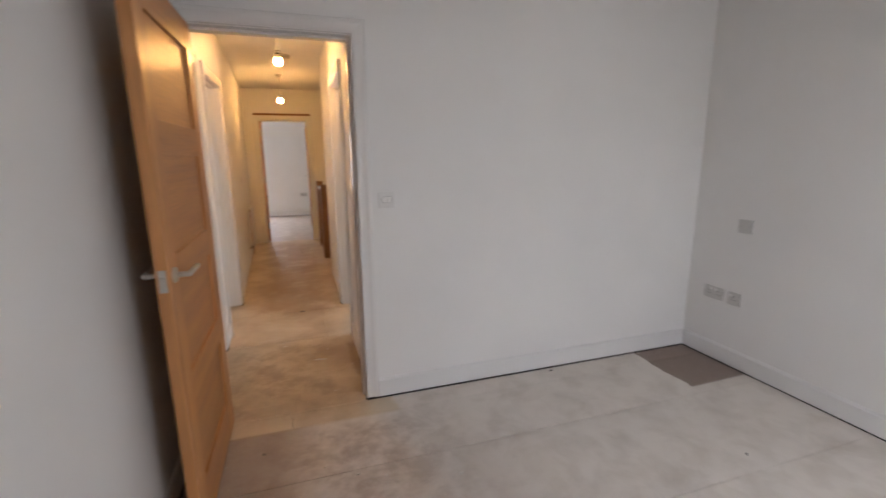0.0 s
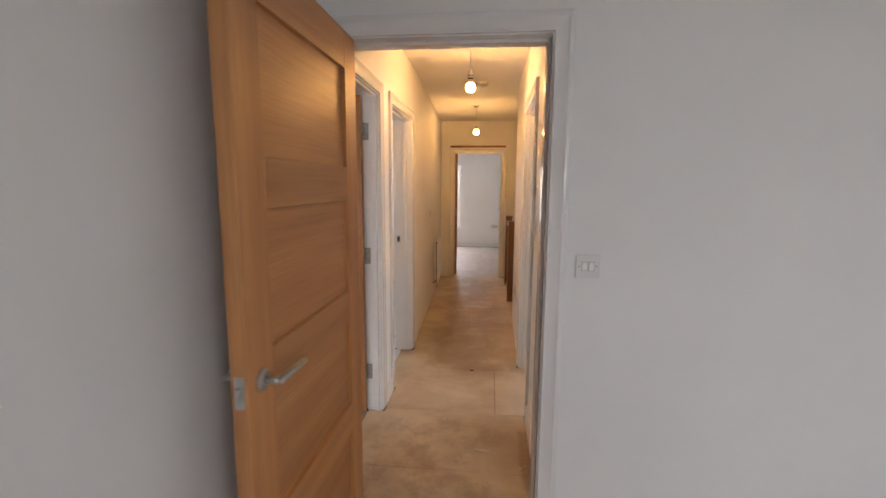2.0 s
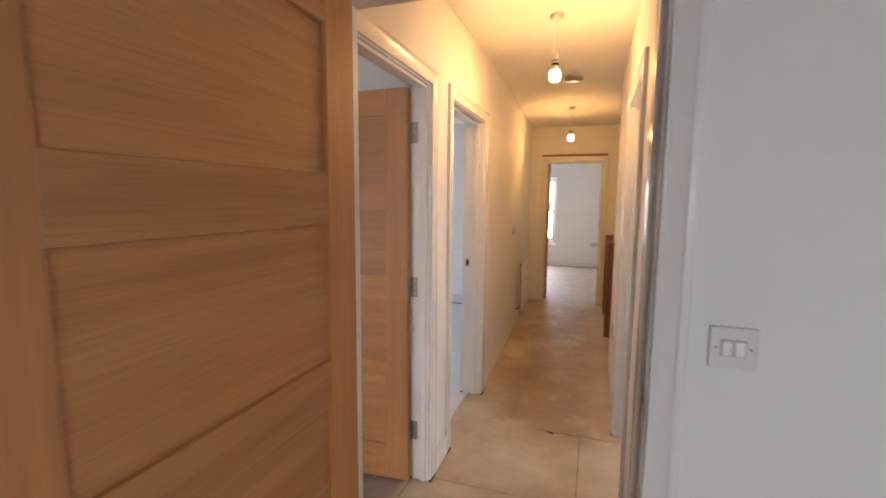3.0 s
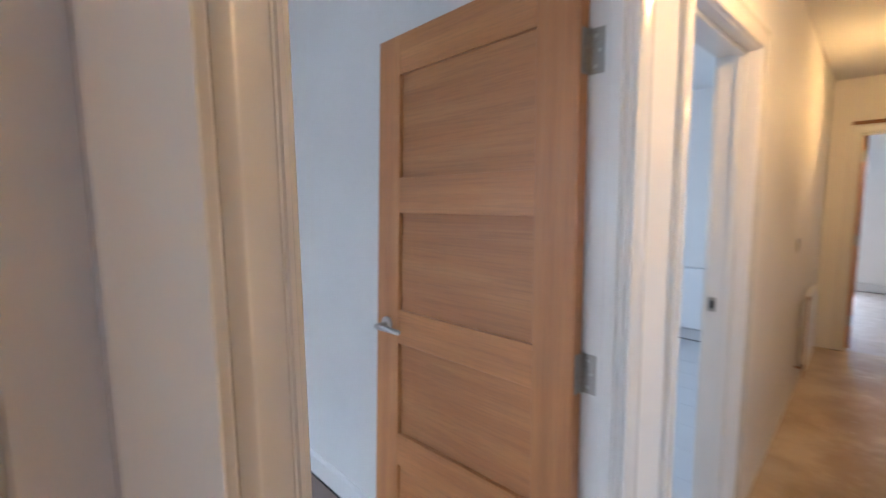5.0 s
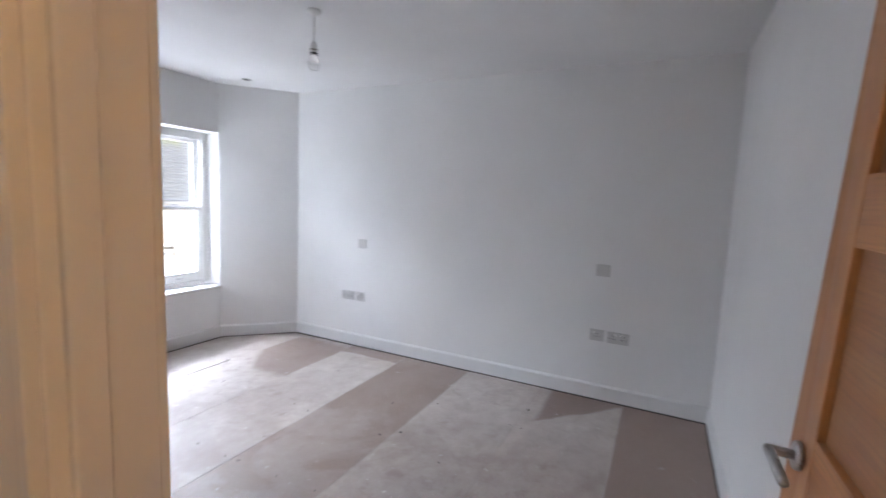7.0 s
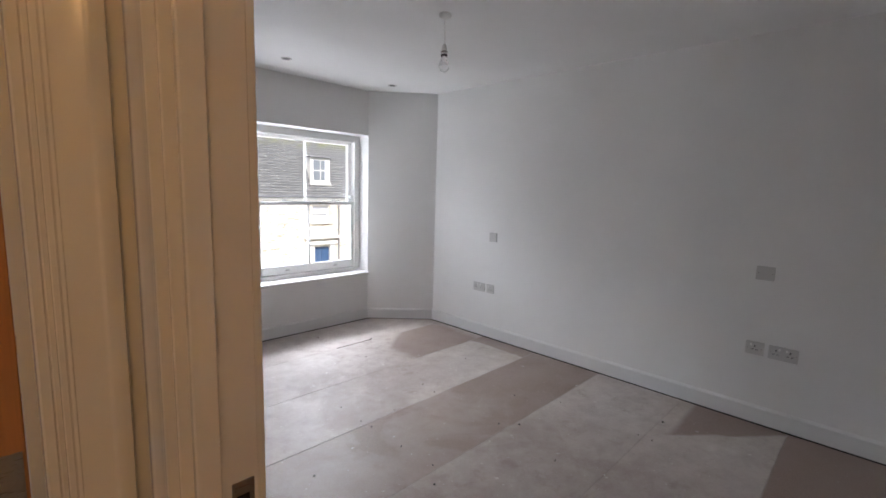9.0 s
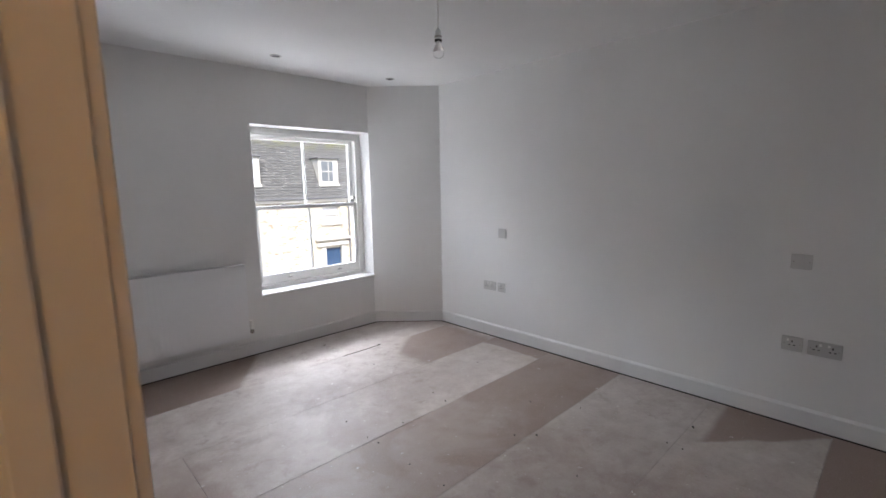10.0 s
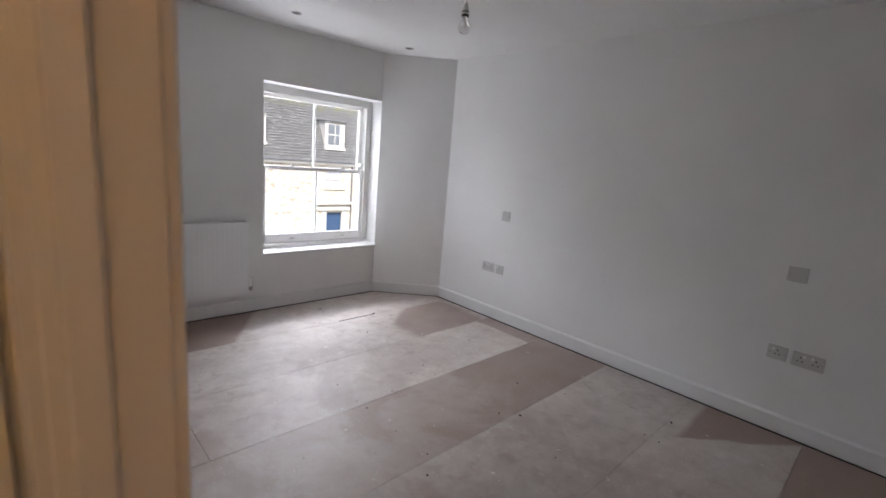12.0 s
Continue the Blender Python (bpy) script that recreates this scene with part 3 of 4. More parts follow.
AR = 0.076
for k, (a, b) in enumerate([
        ((XE, 0.0), (A1 + AR, 0.0)), ((A0 - AR, 0.0), (WB[1], 0.0)), ((XE, YS), (XE, 0.0)), ((WB[1], 0.0), (WB[1], YS)),
        ((WB[1], YS), (XE, YS)),
        ((XW, YN), CH[0]), CH, (CH[1], (WB[0], YS)),
        ((WB[0], YS), (WB[0], B0 - AR)), ((WB[0], YN), (XW, YN)),
        ((WB[1], B0 - AR), (WB[1], 0.105)), ((WB[1], C0 - AR), (WB[1], B1 + AR)),
        ((0.62, 0.105), (0.62, D0 - AR)),
        ((0.625, 8.98), (-2.55, 8.98)), ((4.0, 2.74), (0.82, 2.74)), ((2.9, 3.925), (0.69, 3.925)), ((-2.55, 8.98), (-2.55, 5.52)),
        ((-0.56, 4.85), (XW, 4.85))]):
    if (Vector(b) - Vector(a)).length > 0.01:
        skirting("baseboard_%d" % (k + 1), a, b)


# ---- windows ----
def sash_window(name, m, w, h, label, outer=0.30):
    """Box sash, two panes over two. Local x across, y outwards 0..outer, z up from the sill."""
    win = thing(name, label, "window", m, "structure")
    y0 = 0.192                                      # inner face of the box frame
    fw = 0.052
    for x0, x1, z0, z1 in ((0, fw, 0.04, h), (w - fw, w, 0.04, h), (fw, w - fw, h - 0.055, h)):
        part("window_frame", soft_box(x0, x1, y0, y0 + 0.105, z0, z1, 0.002, 1), TRIM, win)
    # inner staff bead and parting bead
    for yb, wd, dp in ((y0 - 0.012, 0.020, 0.016), (y0 + 0.055, 0.008, 0.014)):
        for x0, x1, z0, z1 in ((fw, fw + wd, 0.05, h - 0.055), (w - fw - wd, w - fw, 0.05, h - 0.055), (fw + wd, w - fw - wd, h - 0.055 - wd, h - 0.055)):
            part("bead", soft_box(x0, x1, yb, yb + dp, z0, z1, 0.003, 1), TRIM, win)
    part("window_sill", soft_box(fw, w - fw, y0 - 0.01, y0 + 0.15, 0.0, 0.06, 0.004, 1), TRIM, win)
    part("window_board", soft_box(0.0, w, -0.012, y0 - 0.01, -0.004, 0.02, 0.005, 2), TRIM, win, "white painted window board")
    mid = h * 0.515

    def sash(z0, z1, y, bottom, top, name_):
        s = thing(name_, "", "")
        s.parent = win
        x0, x1, stile, bar = fw + 0.006, w - fw - 0.006, 0.045, 0.019
        for a, b, c, d in ((x0, x0 + stile, z0, z1), (x1 - stile, x1, z0, z1), (x0 + stile, x1 - stile, z0, z0 + bottom), (x0 + stile, x1 - stile, z1 - top, z1)):
            part("sash_member", soft_box(a, b, y, y + 0.042, c, d, 0.003, 1), TRIM, s)
        xm = (x0 + x1) / 2
        part("glazing_bar", soft_box(xm - bar / 2, xm + bar / 2, y + 0.002, y + 0.040, z0 + bottom, z1 - top, 0.004, 1), TRIM, s)
        for a, b in ((x0 + stile, xm - bar / 2), (xm + bar / 2, x1 - stile)):
            g = part("pane", box(bmesh.new(), a - 0.004, b + 0.004, y + 0.019, y + 0.023, z0 + bottom - 0.004, z1 - top + 0.004), GLASS, s)
            g.visible_shadow = False
        return s, x0, x1

    lo_, x0, x1 = sash(0.062, mid + 0.018, y0 + 0.008, 0.085, 0.036, "lower_sash")
    up_, _, _ = sash(mid - 0.018, h - 0.056, y0 + 0.070, 0.036, 0.045, "upper_sash")
    for fx in (0.27, 0.77):
        xc = x0 + (x1 - x0) * fx
        lift = part("sash_lift", soft_box(xc - 0.022, xc + 0.022, y0 - 0.002, y0 + 0.008, 0.092, 0.104, 0.003, 2), STEEL, lo_, "chrome sash lift")
        part("finger_hook", soft_box(xc - 0.017, xc + 0.017, y0 - 0.020, y0 - 0.001, 0.098, 0.116, 0.005, 2), STEEL, lift)
        f = part("sash_fastener", soft_box(xc - 0.028, xc + 0.028, y0 + 0.014, y0 + 0.044, mid + 0.018, mid + 0.026, 0.003, 2), STEEL, lo_, "dark metal sash fastener")
        part("cam", soft_box(xc - 0.012, xc + 0.020, y0 + 0.020, y0 + 0.050, mid + 0.026, mid + 0.036, 0.004, 2), NICKEL, f)
    for xs in (x0 + 0.0225, x1 - 0.0225):
        bm = lathe(bmesh.new(), [(0.020, 0.0), (0.021, 0.02), (0.015, 0.04), (0.017, 0.055), (0.006, 0.07)], Matrix.Translation((xs, y0 + 0.091, mid - 0.016)) @ Matrix.Rotation(math.pi, 4, "X"), 12)
        part("horn", bm, TRIM, up_)
    part("stop_block", soft_box(x1 - 0.040, x1 - 0.008, y0 + 0.022, y0 + 0.066, mid + 0.05, mid + 0.085, 0.004, 2), TRIM, up_, "white sash restrictor")
    return win


sash_window("window_1", pose(WIN[1], YS, WIN[2], 0, 0, 180), WIN[1] - WIN[0], WIN[3] - WIN[2], "white painted two-over-two sash window facing the street")
sash_window("window_2", pose(2.3, YS, WIN[2], 0, 0, 180), 1.2, WIN[3] - WIN[2], "white painted sash window of the front room")
sash_window("window_3", pose(-1.54, 8.98, 0.45), 1.2, 1.47, "white painted sash window of the end room")


# ---- radiators ----
def radiator(m, w, h, label, valve_right=True):
    """Steel panel radiator on brackets. Local x along the wall, y out of the wall, z from its bottom."""
    r = thing("radiator", label, "radiator", m)
    # pressed front panel with shallow upright flutes, flat round the edge
    bm = bmesh.new()
    edge, pitch = 0.022, 0.0375
    n_ = int((w - 2 * edge) / pitch)
    pitch = (w - 2 * edge) / n_
    xs = [(0.0, 0.0), (edge, 0.0)]
    for k in range(n_):
        a = edge + k * pitch
        xs += [(a + 0.18 * pitch, 0.0), (a + 0.36 * pitch, -0.00045), (a + 0.64 * pitch, -0.00045), (a + 0.82 * pitch, 0.0)]
    xs += [(w - edge, 0.0), (w, 0.0)]
    zs = [(0.0, 0.0), (0.030, 0.0), (0.045, 1.0), (h - 0.045, 1.0), (h - 0.030, 0.0), (h, 0.0)]
    grid = [[bm.verts.new((x, 0.100 + d * f, z)) for x, d in xs] for z, f in zs]
    for a, b in zip(grid, grid[1:]):
        for k in range(len(xs) - 1):
            bm.faces.new((a[k], a[k + 1], b[k + 1], b[k]))
    back = [bm.verts.new(v) for v in ((0.0, 0.088, 0.0), (w, 0.088, 0.0), (w, 0.088, h), (0.0, 0.088, h))]
    bm.faces.new(back)
    bm.faces.new((*grid[0], back[1], back[0]))
    bm.faces.new((*grid[-1], back[2], back[3]))
    bm.faces.new((*[r_[0] for r_ in grid], back[3], back[0]))
    bm.faces.new((*[r_[-1] for r_ in grid], back[2], back[1]))
    part("front_panel", bm, RAD, r)
    part("back_panel", soft_box(0.004, w - 0.004, 0.030, 0.042, 0.004, h - 0.004, 0.004, 2), RAD, r)
    for x in (-0.004, w + 0.001):
        part("side_cover", soft_box(x, x + 0.003, 0.026, 0.097, 0.012, h - 0.002, 0.001, 1), RAD, r)
    bm = bmesh.new()
    box(bm, 0.0, w, 0.026, 0.030, h - 0.008, h + 0.003)
    k = 0.012
    while k < w - 0.03:
        box(bm, k, k + 0.006, 0.030, 0.089, h - 0.003, h + 0.002)
        k += 0.030
    part("top_grille", bm, RAD, r)
    bm = bmesh.new()
    k = 0.03
    while k < w - 0.03:
        box(bm, k, k + 0.002, 0.043, 0.087, 0.03, h - 0.03)
        k += 0.025
    part("fin", bm, RAD, r)
    for x in (w * 0.15, w * 0.85):
        part("bracket", soft_box(x, x + 0.03, 0.0, 0.030, 0.05, h - 0.06, 0.001, 1), RAD, r)
    for x, s, big in ((-0.004, -1, not valve_right), (w + 0.004, 1, valve_right)):
        bm = bmesh.new()
        tube(bm, (x, 0.062, 0.045), (x + s * 0.030, 0.062, 0.045), 0.011, 12)
        tube(bm, (x + s * 0.030, 0.062, 0.028), (x + s * 0.030, 0.062, 0.062), 0.015, 12)
        v = part("valve", bm, NICKEL, r, "chrome radiator valve")
        part("valve_cap", tube(bmesh.new(), (x + s * 0.030, 0.062, 0.062), (x + s * 0.030, 0.062, 0.138 if big else 0.095), 0.020, 16, 0.017), PLASTIC if big else STEEL, v)
        part("pipe", tube(bmesh.new(), (x + s * 0.030, 0.0, 0.026), (x + s * 0.030, 0.062, 0.026), 0.0075, 12), COPPER, v)
    return r


radiator(pose(-1.694, YS, 0.193), 1.117, 0.633, "white panel radiator on the bedroom wall beside the window", False)
sk = math.degrees(math.atan2(YE - 2.30, XL - WB[1]))
left_at = lambda y: WB[1] + (XL - WB[1]) * (y - 2.30) / (YE - 2.30)
hall_radiator = radiator(pose(left_at(4.70), 4.70, 0.16, 0, 0, sk - 180) @ Matrix.Diagonal((1, 0.55, 1, 1)), 0.60, 0.55, "white panel radiator on the landing wall")
part("riser", tube(tube(bmesh.new(), (0.624, 0.085, -0.05), (0.624, 0.085, 0.55), 0.0085, 12), (0.600, 0.085, 0.545), (0.632, 0.085, 0.545), 0.016, 12), COPPER, hall_radiator, "brown copper pipe at the radiator's end")
radiator(pose(-1.15, 4.85, 0.14, 0, 0, 180), 1.2, 0.60, "white panel radiator seen through the landing doorway")


# ---- electrical plates ----
def plate(m, w, h, kind, label, name, category, dull=False):
    """Local x across, y out of the wall, z up, centred."""
    p = thing(name, label, category, m)
    base = PLASTIC_GREY if dull else SWITCH
    # black sheet paints the thin shadow line between plate and wall
    part("edge_shadow", box(bmesh.new(), -w / 2 + 0.001, w / 2 - 0.001, 0.0, 0.0015, -h / 2 + 0.001, h / 2 - 0.001), DARK, p)
    part("face_plate", soft_box(-w / 2, w / 2, 0.0015, 0.0085, -h / 2, h / 2, 0.003, 2), base, p)
    if kind == "switch":
        for x in (-0.0125, 0.0125):
            part("rocker", soft_box(x - 0.0095, x + 0.0095, 0.008, 0.0125, -0.016, 0.016, 0.002, 1), PLASTIC, p)
            part("surround", box(bmesh.new(), x - 0.0107, x + 0.0107, 0.008, 0.0088, -0.0175, 0.0175), SHADOW_GAP, p)
    if kind in ("double", "single"):
        for x in ((-0.036, 0.036) if kind == "double" else (0.0,)):
            for dx, dz, a, b in ((0, 0.014, 0.003, 0.006), (-0.011, -0.008, 0.005, 0.0028), (0.011, -0.008, 0.005, 0.0028)):
                part("pin_slot", box(bmesh.new(), x + dx - a, x + dx + a, 0.008, 0.0089, dz - b, dz + b), DARK, p)
            if kind == "single":
                part("rocker", soft_box(0.016, 0.026, 0.008, 0.0122, 0.014, 0.030, 0.0015, 1), PLASTIC, p)
            if kind == "double":
                part("rocker", soft_box(x * 0.52 - 0.006, x * 0.52 + 0.006, 0.008, 0.0122, 0.017, 0.032, 0.0015, 1), PLASTIC, p)
    for x in (-w / 2 + 0.0128, w / 2 - 0.0128):
        part("screw", tube(bmesh.new(), (x, 0.008, 0), (x, 0.0092, 0), 0.0032, 10), NICKEL, p)
    return p


plate(pose(0.727, 0.0, 1.168, 0, 0, 180), 0.088, 0.088, "switch", "white two-gang light switch on the wall", "light_switch", "light switch")
west = lambda y, z: pose(XW, y, z, 0, 0, -90)
plate(west(-1.883, 1.005), 0.088, 0.088, "blank", "pale blank plate on the bedroom wall", "blank_plate", "blank plate", True)
plate(west(0.300, 0.985), 0.098, 0.088, "blank", "pale blank plate on the bedroom wall", "blank_plate", "blank plate", True)
plate(west(-2.036, 0.492), 0.146, 0.086, "double", "pale twin wall socket", "wall_socket", "socket", True)
plate(west(-1.893, 0.492), 0.086, 0.086, "single", "pale single wall socket", "wall_socket", "socket", True)
plate(west(0.292, 0.494), 0.100, 0.086, "single", "pale single wall socket", "wall_socket", "socket", True)
plate(west(0.440, 0.492), 0.152, 0.086, "double", "pale twin wall socket", "wall_socket", "socket", True)
east = lambda y, z: pose(XE, y, z, 0, 0, 90)
plate(east(-0.38, 0.945), 0.09, 0.088, "blank", "pale blank plate on the front room wall", "blank_plate", "blank plate", True)
plate(east(-0.215, 0.462), 0.146, 0.086, "double", "pale twin wall socket in the front room", "wall_socket", "socket", True)
plate(east(-0.365, 0.460), 0.086, 0.086, "single", "pale single wall socket in the front room", "wall_socket", "socket", True)
plate(pose(0.47, 8.98, 0.50, 0, 0, 180), 0.146, 0.086, "double", "pale twin wall socket in the end room", "wall_socket", "socket", True)
plate(pose(left_at(3.68), 3.68, 1.12, 0, 0, sk - 180), 0.086, 0.086, "switch", "white light switch on the landing wall", "light_switch", "light switch")
plate(pose(0.62, 2.62, 0.45, 0, 0, 90), 0.146, 0.086, "double", "white twin wall socket low on the landing", "wall_socket", "socket")


# ---- lamps ----
def pendant(x, y, drop, label, lit):
    p = thing("pendant_lamp", label, "pendant lamp", pose(x, y, H))
    part("ceiling_rose", lathe(bmesh.new(), [(0.034, 0.0), (0.036, -0.012), (0.024, -0.024), (0.008, -0.030)], None, 24), PLASTIC, p, smooth=True)
    part("cable", tube(bmesh.new(), (0, 0, -0.028), (0, 0, -drop), 0.0032, 8), PLASTIC, p)
    holder = part("lamp_holder", lathe(bmesh.new(), [(0.008, -drop + 0.010), (0.014, -drop), (0.0165, -drop - 0.022), (0.0165, -drop - 0.050)], None, 20), PLASTIC, p, smooth=True)
    part("ring", lathe(bmesh.new(), [(0.0205, -drop - 0.028), (0.0205, -drop - 0.036)], None, 20), NICKEL, holder)
    part("ring", lathe(bmesh.new(), [(0.0200, -drop - 0.046), (0.0185, -drop - 0.056)], None, 20), DARK, holder)
    b = -drop - 0.050
    neck = [(0.012, b), (0.015, b - 0.012), (0.0235, b - 0.036)] if lit else [(0.012, b), (0.013, b - 0.014), (0.0185, b - 0.030)]
    globe = [neck[-1], (0.027, b - 0.044), (0.0300, b - 0.058), (0.0295, b - 0.068), (0.0245, b - 0.081), (0.014, b - 0.089), (0.004, b - 0.091)]
    if lit:
        part("bulb_base", lathe(bmesh.new(), neck, None, 24), PLASTIC, p, "white bulb base", True)
    bulb = part("bulb", lathe(bmesh.new(), globe if lit else neck[:-1] + globe, None, 24), BULB_ON if lit else GLASS, p, "lit warm bulb" if lit else "clear unlit glass bulb", True)
    if not lit:
        bulb.visible_shadow = False
        bm = bmesh.new()
        tube(bm, (0, 0, b - 0.012), (0, 0, b - 0.040), 0.004, 10)
        for s in (-1, 1):
            tube(bm, (0, 0, b - 0.038), (s * 0.010, 0, b - 0.058), 0.0006, 6)
        part("filament_stem", bm, PLASTIC, p)
    return p


pendant(0.205, 1.55, 0.205, "lit pendant bulb hanging over the landing", True)
pendant(0.165, 4.10, 0.215, "lit pendant bulb near the landing's end", True)
pendant(-2.10, -1.138, 0.178, "unlit clear bulb on a bedroom ceiling cable", False)
pendant(0.2, 7.4, 0.2, "unlit bulb on a ceiling cable in the end room", False)


def downlight(x, y):
    d = thing("downlight", "small unlit recessed downlight near the window", "downlight", pose(x, y, H), group="downlights over the window")
    part("bezel", lathe(bmesh.new(), [(0.042, 0.0), (0.041, -0.004), (0.033, -0.005), (0.030, -0.001)], None, 28), STEEL, d, smooth=True)
    part("lens", lathe(bmesh.new(), [(0.030, -0.001), (0.012, -0.0035)], None, 24), DARK, d)


downlight(-1.924, -2.754)
downlight(-3.045, -2.80)
sd = thing("smoke_detector", "round grey domed smoke detector on the landing ceiling", "smoke detector", pose(0.238, 2.83, H))
part("base", lathe(bmesh.new(), [(0.084, 0.0), (0.084, -0.010)], None, 28), PLASTIC, sd, smooth=False)
part("cover", lathe(bmesh.new(), [(0.078, -0.010), (0.076, -0.026), (0.062, -0.039), (0.020, -0.043)], None, 28), STEEL, sd, "shiny grey domed cover", True)
part("test_button", lathe(bmesh.new(), [(0.010, -0.042), (0.009, -0.046)], None, 16), PLASTIC, sd)

# ---- stairs and balustrade ----
bal = thing("balustrade", "dark stained wooden newels and handrail by the stairs", "balustrade", pose(0, 0, 0), "structure")


def newel(x, y, z0=-0.30, z1=1.0):
    n_ = part("newel_post", soft_box(x - 0.045, x + 0.045, y - 0.045, y + 0.045, z0, z1, 0.004, 2), OAK_D, bal)
    part("newel_cap", soft_box(x - 0.052, x + 0.052, y - 0.052, y + 0.052, z1, z1 + 0.022, 0.006, 2), OAK_D, n_)


newel(0.640, 3.95)
newel(0.640, 4.93)
part("handrail", soft_box(0.610, 0.670, 3.995, 4.885, 0.905, 0.955, 0.012, 3), OAK_D, bal)
part("base_rail", soft_box(0.610, 0.670, 3.995, 4.885, 0.0, 0.035, 0.004, 2), OAK_D, bal)
for k in range(8):
    y = 4.09 + k * 0.1
    part("baluster", soft_box(0.624, 0.656, y - 0.016, y + 0.016, 0.035, 0.908, 0.003, 1), OAK_D, bal)
part("side_rail", soft_box(0.685, 2.99, 3.92, 3.98, 0.885, 0.935, 0.012, 3), OAK_D, bal)
solid("wall_stair_dwarf", box(bmesh.new(), 0.685, 3.0, 3.925, 3.975, -2.9, 0.886), WALL, "low off-white wall under the stair rail", "wall", "structure")

flight = thing("staircase", "bare wooden stairs going down from the landing", "stairs", None, "structure")
for k in range(7):
    x0, z = 1.30 + 0.24 * k, -0.185 * (k + 1)
    part("riser", box(bmesh.new(), x0, x0 + 0.018, 2.86, 3.92, z, z + 0.185 - (0.001 if k else 0.004)), OAK_H, flight)
    part("tread", soft_box(x0 - 0.02 + 0.04, x0 + 0.27, 2.86, 3.92, z - 0.024, z, 0.004, 1), OAK_H, flight)
well = thing("stairwell", "plain walls of the stairwell below the landing", "stairwell", None, "structure")
part("wall", box(bmesh.new(), 0.56, 0.685, 3.93, 5.44, -2.9, -0.31), WALL, well)
part("wall", box(bmesh.new(), 1.18, 1.30, 2.85, 3.93, -2.9, -0.31), WALL, well)
part("wall", box(bmesh.new(), 0.685, 3.12, 2.73, 2.85, -2.9, -0.31), WALL, well)
part("wall", box(bmesh.new(), 0.685, 3.12, 5.44, 5.545, -2.9, -0.31), WALL, well)
part("wall", box(bmesh.new(), 3.0, 3.12, 2.85, 5.44, -2.9, -0.021), WALL, well)
part("lower_floor", box(bmesh.new(), 0.48, 3.12, 2.73, 5.545, -3.0, -2.9), CHIP, well)


# ---- scraps on the floor ----
def scrap(x, y, length, width, turn, label="small dark scrap lying on the chipboard floor", material=DARK):
    bm = bmesh.new()
    n_ = 6
    ring = []
    for k in range(n_):
        a = 2 * math.pi * k / n_
        r = 0.75 + 0.5 * random.random()
        ring.append((math.cos(a) * length / 2 * r, math.sin(a) * width / 2 * r))
    lo = [bm.verts.new((u, v, 0.0002)) for u, v in ring]
    hi = [bm.verts.new((u * 0.7, v * 0.7, 0.004 + 0.003 * random.random())) for u, v in ring]
    bm.faces.new(lo[::-1]), bm.faces.new(hi)
    for k in range(n_):
        bm.faces.new((lo[k], lo[(k + 1) % n_], hi[(k + 1) % n_], hi[k]))
    ob = solid("floor_scrap", bm, material, label, "scrap")
    ob.matrix_world = pose(x, y, 0, 0, 0, turn)
    return ob


for x, y, l_, w_, t_ in ((-3.131, -0.075, 0.035, 0.012, 40), (-2.41, -0.69, 0.022, 0.010, 80), (-2.662, -2.60, 0.030, 0.018, 10), (-2.72, -0.95, 0.010, 0.008, 0),
                         (-2.35, -1.52, 0.009, 0.008, 0), (-1.95, -1.36, 0.010, 0.007, 0), (-2.3, -2.95, 0.022, 0.012, 20), (0.245, 1.70, 0.045, 0.010, -25),
                         (1.78, -0.06, 0.030, 0.014, 15), (0.02, -0.35, 0.016, 0.010, 60), (2.2, -1.1, 0.020, 0.008, 50),
                         (-2.328, -1.371, 0.011, 0.008, 15), (-1.711, -1.288, 0.010, 0.008, 70), (-1.702, -1.383, 0.010, 0.007, 30), (-1.709, -1.621, 0.008, 0.007, 0),
                         (-1.712, -1.007, 0.010, 0.007, 45), (-2.321, -0.781, 0.011, 0.008, 20), (-1.722, -0.758, 0.010, 0.007, 80), (-1.620, -0.642, 0.012, 0.008, 10),
                         (-2.855, -0.125, 0.011, 0.007, 35), (-2.851, -0.043, 0.010, 0.007, 60), (-2.875, -0.667, 0.009, 0.007, 0), (-2.357, -2.250, 0.011, 0.008, 25),
                         (-2.979, -1.656, 0.010, 0.008, 50), (-2.241, -0.334, 0.010, 0.007, 5)):
    scrap(x, y, l_, w_, t_)
FLAKE = paint("dried_plaster", (0.66, 0.63, 0.58), 0.8, 0.08, 0.3)
for x, y, l_, w_, t_ in ((0.297, -0.537, 0.026, 0.018, 20), (0.431, -0.634, 0.024, 0.010, 5), (0.548, -0.682, 0.018, 0.010, 70), (0.873, -0.779, 0.022, 0.014, 40),
                         (0.342, 0.622, 0.085, 0.012, -8), (0.10, 0.93, 0.014, 0.010, 30), (0.40, 0.78, 0.010, 0.008, 0), (0.21, 1.22, 0.012, 0.009, 50),
                         (-1.22, -1.10, 0.014, 0.010, 20), (-2.69, 0.12, 0.012, 0.009, 60), (-2.32, -0.09, 0.014, 0.008, 35)):
    scrap(x, y, l_, w_, t_, "pale flake of dried plaster on the floor", FLAKE)
# open crack at a board's edge
crack = solid("floor_crack", box(bmesh.new(), -2.66, -2.28, -2.594, -2.586, -0.004, 0.0009), GAP, "dark open joint between two floor boards", "crack", "structure")


# ---- across the street ----
STREET, YF = -3.5, -19.3


